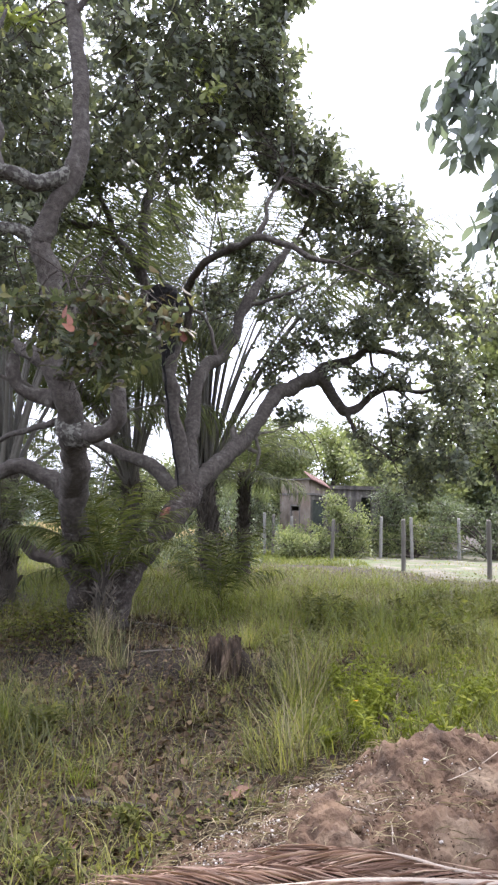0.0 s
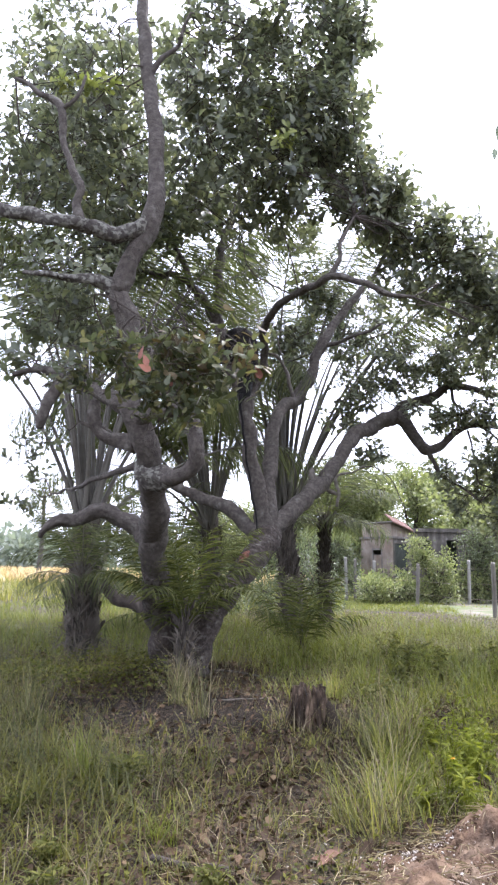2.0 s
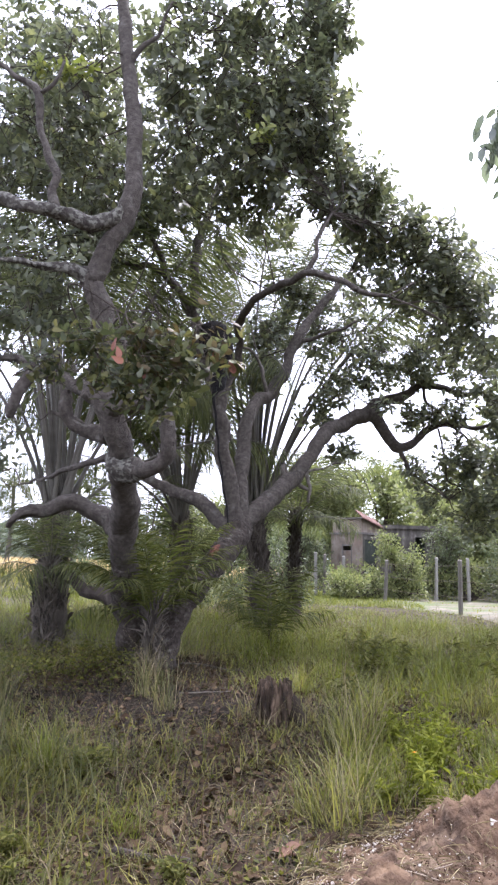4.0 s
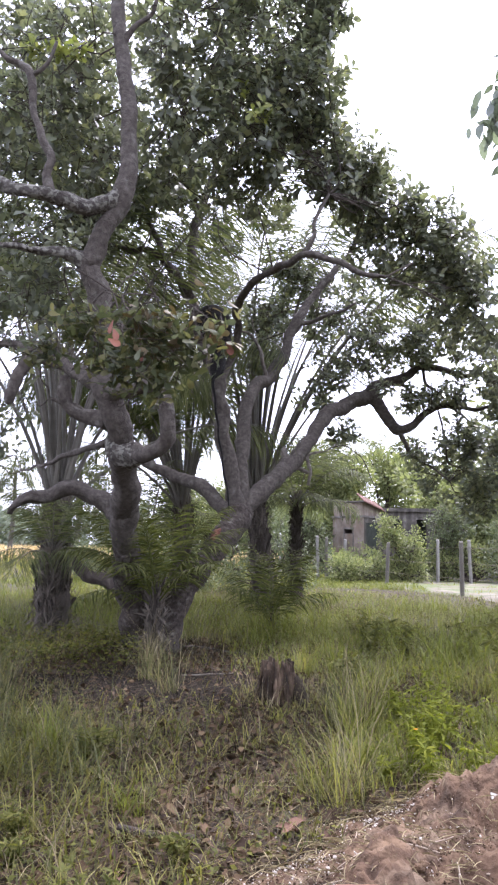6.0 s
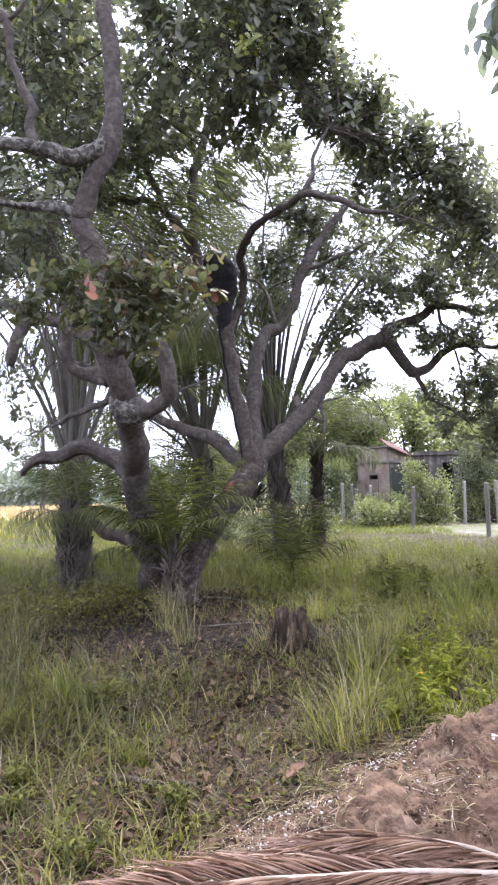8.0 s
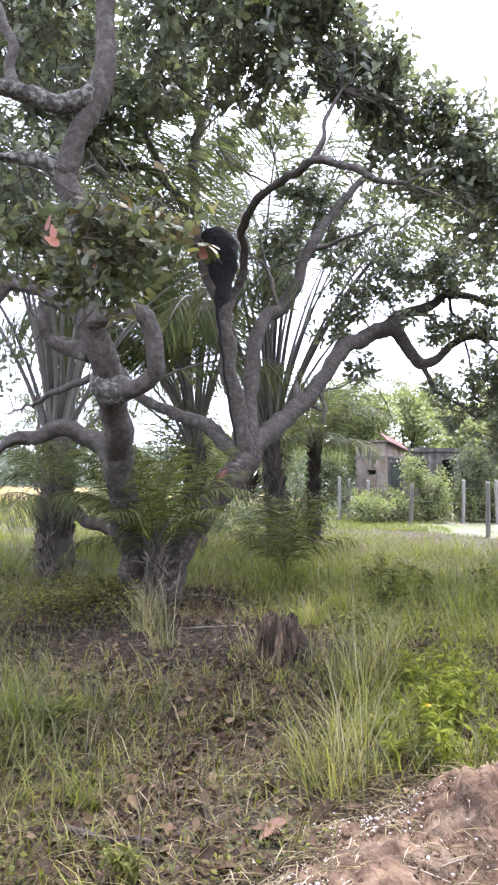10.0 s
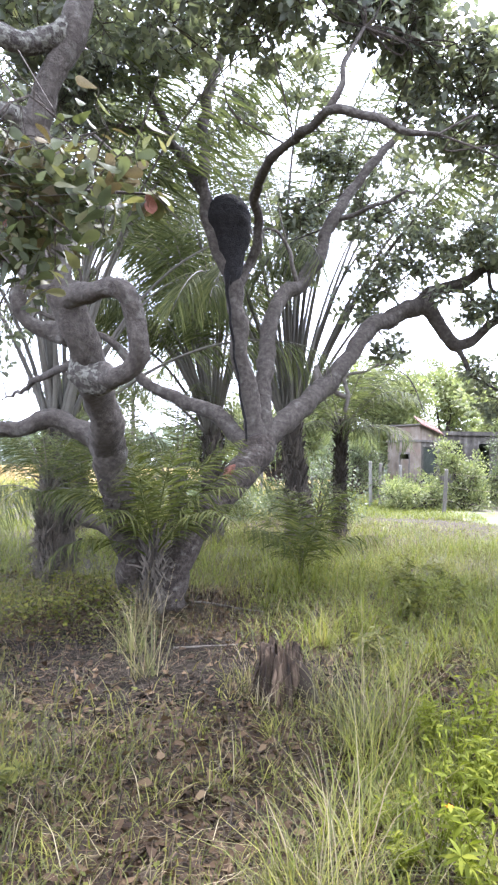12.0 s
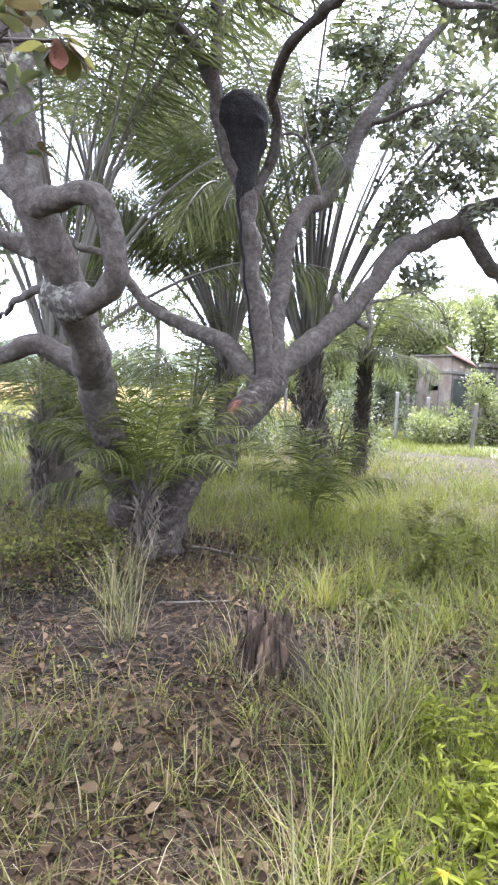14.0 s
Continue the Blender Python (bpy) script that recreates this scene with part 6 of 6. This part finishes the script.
blades("tall_grass", "greyish tall grass beside the path", region(9, 2200, -4.5, -0.6, 2.0, 7.0, lambda x, y: np.clip(patchy(x, y, 1.9, 7) * np.clip((-x - 0.7) / 1.2, 0, 1) - 0.6 * shade(x, y), 0, 1)), GRASS_GREY, 0.42, 0.0055, 9, 0.55, 3, 0.05)
# the darker grass colour left of the path carries the tree's shade
blades("tall_grass", "green tall grass beside the path, darkened for the tree's shade", region(10, 5200, -4.5, -0.45, 0.7, 4.6, lambda x, y: np.clip(patchy(x, y, 2.4, 1.5) * np.clip((-x - 0.4) / 0.9, 0, 1), 0, 1)), GRASS_LOW, 0.26, 0.0068, 10, 0.8, 3, 0.04, grow=uneven)
blades("tall_grass", "green tall grass by the soil heap", region(11, 3000, 0.25, 4, 2.2, 5.0, lambda x, y: np.clip(patchy(x, y, 2.4, 4.5) * patchy(x, y, 4.9, 2) * 1.3, 0.1, 1)), GRASS, 0.32, 0.0062, 11, 0.65, 3, 0.04, grow=uneven)

blades("tall_grass", "yellow-green grass among the weeds", region(19, 1500, 0.3, 2.8, 2.3, 3.9, lambda x, y: np.clip(0.2 + patchy(x, y, 3.4, 1.5), 0, 1)), GRASS_LUSH, 0.34, 0.0075, 19, 0.6, 5, 0.04, grow=uneven)

blades("meadow_grass", "bright grass clumps in the meadow", region(20, 420, -1.2, 4.8, 4.8, 10.0), GRASS, 0.27, 0.006, 20, 1.0, 34, 0.06, grow=uneven)


def tuft(x, y, tall, mat, n, seed, label, bend=0.3, wide=0.006):
    root = thing("grass_tuft", label, "grass tuft", pose(x, y, float(height(x, y))), "grass tufts")
    blades("blade_clump", "", [(0, 0)], mat, tall, wide, seed, bend, n, 0.05, root, lambda a, b: 0 * a)["kind"] = "stuff"
    blades("seed_stalk", "", [(0, 0)], GRASS_DRY, tall * 1.25, 0.004, seed + 50, bend * 0.8, 9, 0.04, root, lambda a, b: 0 * a)["kind"] = "stuff"


for i, (x, y, tall, mat, n, lab) in enumerate([(0.26, 2.1, 0.44, GRASS, 42, "bright grass tuft at the edge of the soil heap"), (0.16, 2.2, 0.36, GRASS_LOW, 50, "bright grass tuft at the edge of the soil heap"), (0.33, 2.27, 0.5, GRASS_GREY, 55, "bright grass tuft at the edge of the soil heap"), (0.28, 3.45, 0.7, GRASS_GREY, 75, "tall thin grass tuft with pale stems"), (0.36, 3.2, 0.6, GRASS, 60, "tall thin grass tuft with pale stems"), (0.45, 3.65, 0.6, GRASS_DRY, 50, "dry straw tuft in the grass"), (-1.05, 4.15, 0.55, GRASS_GREY, 60, "greyish grass tuft in the litter"), (-1.6, 5.4, 0.5, GRASS_DRY, 90, "dry straw tuft at the tree's foot"),
                                               (0.15, 2.35, 0.32, GRASS_LUSH, 50, "green grass tuft beside the soil heap"), (0.3, 2.55, 0.4, GRASS, 55, "green grass tuft beside the soil heap"), (-0.65, 1.82, 0.24, GRASS_LUSH, 110, "low green grass tuft by the path"), (-1.3, 2.5, 0.4, GRASS_LUSH, 140, "low green grass tuft by the path"), (0.2, 5.7, 0.5, GRASS_LUSH, 140, "arching green grass tuft"), (-0.1, 5.2, 0.45, GRASS, 110, "arching green grass tuft"), (1.0, 4.3, 0.25, GRASS_LUSH, 80, "small bright grass tuft on bare soil"),
                                               (0.75, 5.2, 0.25, GRASS_LUSH, 80, "small bright grass tuft on bare soil"), (-1.35, 4.6, 0.5, GRASS_GREY, 90, "greyish grass tuft in the litter"), (-2.2, 3.6, 0.55, GRASS_GREY, 130, "greyish grass tuft in the litter")]):
    tuft(x, y, tall, mat, n, 100 + i, lab, 0.48, 0.004)


for i in range(7):
    a = i * 0.9
    tuft(-0.2 + 0.24 * math.cos(a), 4.05 + 0.22 * math.sin(a), 0.24, (GRASS, GRASS_LOW, GRASS_DRY)[i % 3], 26, 140 + i, "thin grass tuft round the foot of the stump", 0.5, 0.004)


def weed(x, y, h, seed, label, leaf=0.065, flower=False, mat=None):
    rng = np.random.RandomState(seed)
    root = thing("weed_plant", label, "weed", pose(x, y, float(height(x, y))), "broad-leaved weeds")
    base, along, facing, size = [], [], [], []
    for s in range(rng.randint(5, 9)):
        a, lean = rng.uniform(0, 6.28), rng.uniform(0.1, 0.8)
        top = np.array([math.cos(a) * lean * h, math.sin(a) * lean * h, h * rng.uniform(0.75, 1.1)])
        path = spline([(0, 0, -0.03, 0.004), (*(top * 0.5 + rng.normal(0, 0.01, 3)), 0.003), (*top, 0.0015)], 0.06)
        put_part("stem", mesh_from("stem", *tube_arrays(path, 5), mat or WEED, True), root)
        for k in range(rng.randint(26, 42)):
            q = path[int(len(path) * (0.15 + 0.84 * rng.rand() ** 0.8))]
            b = rng.uniform(0, 6.28)
            base.append(q[:3])
            along.append((math.cos(b), math.sin(b), rng.uniform(-0.6, 0.7)))
            facing.append((rng.normal(0, 0.5), rng.normal(0, 0.5), 1))
            size.append(leaf * rng.uniform(0.5, 1.15))
        if flower and s == 0:
            put_part("flower", tri_mesh("flower", *scatter(SMALL, np.repeat([top], 8, 0), [(math.cos(i * 0.785), math.sin(i * 0.785), 0.25) for i in range(8)], np.repeat([(0, 0, 1.0)], 8, 0), np.full(8, 0.015)), PETAL), root, "small orange flower")
    put_part("foliage", tri_mesh("foliage", *scatter(LANCE, base, along, facing, np.array(size) * 1.35, np.array(size) * 1.15), mat or WEED), root)["kind"] = "stuff"


wr = random.Random(77)
weed(0.72, 2.4, 0.33, 200, "bright green weed with an orange flower", 0.05, True)
for i in range(26):
    wx, wy = wr.uniform(0.6, 2.6), wr.uniform(2.45, 3.6)
    weed(wx, wy, wr.uniform(0.16, 0.4), 201 + i, "bright green broad-leaved weed beside the soil heap", wr.uniform(0.028, 0.046))
for i, (wx, wy, wm) in enumerate([(-0.99, 1.43, HERB), (-0.89, 1.2, HERB), (-0.52, 0.94, HERB), (-1.35, 1.9, HERB), (-0.3, 1.35, HERB), (0.45, 2.75, WEED), (0.5, 2.5, WEED)]):
    weed(wx, wy, wr.uniform(0.08, 0.14), 260 + i, "small broad-leaved weed in the litter", 0.034, False, wm)
weed(-1.05, 2.4, 0.17, 280, "dark green broad-leaved weed by the path", 0.05, False, HERB)


for i in range(26):
    wx, wy = wr.uniform(0.3, 4.0), wr.uniform(4.4, 8.5)
    weed(wx, wy, wr.uniform(0.22, 0.5), 300 + i, "dull green leafy weed in the tall grass", wr.uniform(0.05, 0.08), False, HERB)


def build_litter():
    rng = np.random.RandomState(33)
    n = 150000
    x, y = rng.uniform(-4.5, 3.8, n), rng.uniform(-1.5, 7.5, n)
    keep = (rng.rand(n) < np.clip(0.25 + 0.35 * patchy(x, y, 3.1, 2) + 0.4 * shade(x, y) + 0.5 * path_bare(x, y), 0, 1) * (1 - 0.88 * dark_ground(x, y)) + 0.4 * trodden(x, y)) & (mound_height(x, y) < 0.04)
    x, y = x[keep], y[keep]
    n = len(x)
    a = rng.uniform(0, 6.28, n)
    base = np.column_stack([x, y, height(x, y) + rng.uniform(0.004, 0.028, n)])
    along = np.column_stack([np.cos(a), np.sin(a), rng.normal(0, 0.35, n)])
    facing = np.column_stack([rng.normal(0, 0.7, n), rng.normal(0, 0.7, n), np.ones(n)])
    ln = 0.013 + 0.072 * rng.rand(n) ** 3.0
    wide = ln * rng.uniform(0.6, 1.1, n)
    for template, pick, label in ((SMALL, ln < 0.026, "small brown leaf fragments strewn over the soil"), (OBOVATE, ln >= 0.026, "brown fallen leaves strewn over the soil")):
        tagged(new("leaf_litter", tri_mesh("leaf_litter", *scatter(template, base[pick], along[pick], facing[pick], ln[pick], wide[pick]), LITTER)), label, "leaf litter", kind="stuff")


build_litter()


def big_leaf(x, y, s, turn, seed):
    """A curled dry leaf lying on the soil."""
    v, f = fine_leaf()
    v = v.copy()
    v[:, 2] += 0.5 * v[:, 0] ** 2 * 3 + 0.25 * (v[:, 1] - 0.5) ** 2
    ob = new("dry_leaf", tri_mesh("dry_leaf", v * s, f, LEAF_DRY))
    ob.matrix_basis = pose(x, y, soil_level(x, y) + 0.02, 10 * (seed % 3), 8 * (seed % 2), turn)
    tagged(ob, "curled reddish brown leaf lying beside the soil heap", "leaf", "large dry leaves")


for i, (x, y, s, turn) in enumerate([(0.13, 1.7, 0.14, 60), (0.2, 1.76, 0.11, 200), (0.05, 1.66, 0.12, 320), (-0.46, 1.15, 0.09, 20), (-0.86, 1.12, 0.09, 140), (-1.05, 1.5, 0.1, 250), (0.4, 2.0, 0.08, 100)]):
    big_leaf(x, y, s, turn, i)
blades("dry_stems", "thin dry stems crossing over the grass", region(14, 1500, -4, 3, 0.6, 6.8, lambda x, y: np.clip(1.0 - 0.8 * shade(x, y), 0, 1)), GRASS_DRY, 0.34, 0.0026, 14, 1.2, 1, 0.03)
blades("straw_litter", "grey straw and twigs lying on the soil", region(40, 2800, -4, 2.5, 0.4, 7, lambda x, y: np.clip(0.35 + 0.6 * shade(x, y) + 0.4 * path_bare(x, y), 0, 1) * (1 - 0.9 * dark_ground(x, y))), GRASS_DRY, 0.19, 0.0036, 40, 9.0, 2, 0.05, level=lambda x, y: height(x, y) + 0.03)
blades("straw_litter", "brown straw and twigs lying on the soil", region(42, 15000, -4, 2.5, 0.4, 7, lambda x, y: np.clip(0.3 + shade(x, y) + 0.6 * path_bare(x, y), 0, 1), 0.5), LITTER, 0.16, 0.005, 42, 8.0, 2, 0.05, level=lambda x, y: height(x, y) + 0.028)
# dark twigs, massed under the crown so that their colour deepens its shade
blades("straw_litter", "dark twigs lying on the soil, massed to deepen the crown's shade", region(41, 12000, -3.5, 1.5, 1.5, 7, lambda x, y: np.clip(0.08 + shade(x, y), 0, 1), 0), TWIG, 0.14, 0.006, 41, 6.0, 2, 0.05, level=lambda x, y: height(x, y) + 0.025)


def build_undergrowth():
    rng = np.random.RandomState(61)
    p = region(62, 22000, -5, 5.5, 5.0, 15, lambda x, y: np.clip(patchy(x, y, 1.1, 4) - 0.9 * shade(x, y), 0, 1))
    p = np.vstack([p, region(63, 30000, -4.2, 3, 0.5, 5.0, lambda x, y: np.clip(patchy(x, y, 2.6, 8) * patchy(x, y, 5.1, 3) * 1.6 - 0.1 - 0.9 * shade(x, y), 0.12, 1)), region(64, 15000, -4.2, -0.6, 0.5, 4.2, lambda x, y: np.clip(patchy(x, y, 3.1, 6) * np.clip((-x - 0.5) / 0.8, 0, 1), 0, 1)), region(65, 4500, -3.4, -1.7, 4.7, 6.6, lambda x, y: np.clip(0.2 + patchy(x, y, 2.3, 2), 0, 1), 0)])
    n = len(p)
    near = p[:, 1] < 5.0
    base = np.column_stack([p, height(p[:, 0], p[:, 1]) + np.where(near, rng.uniform(0.008, 0.06, n), rng.uniform(0.02, 0.2, n))])
    a = rng.uniform(0, 6.28, n)
    along = np.column_stack([np.cos(a), np.sin(a), rng.uniform(-0.1, 0.7, n)])
    ln = np.where(near, rng.uniform(0.015, 0.035, n), rng.uniform(0.025, 0.06, n))
    tagged(new("undergrowth", tri_mesh("undergrowth", *scatter(SMALL, base, along, rng.normal(0, 0.5, (n, 3)) + (0, 0, 1), ln, ln * rng.uniform(0.7, 1.1, n)), HERB)), "low broad-leaved plants among the grass", "undergrowth", kind="stuff")


build_undergrowth()
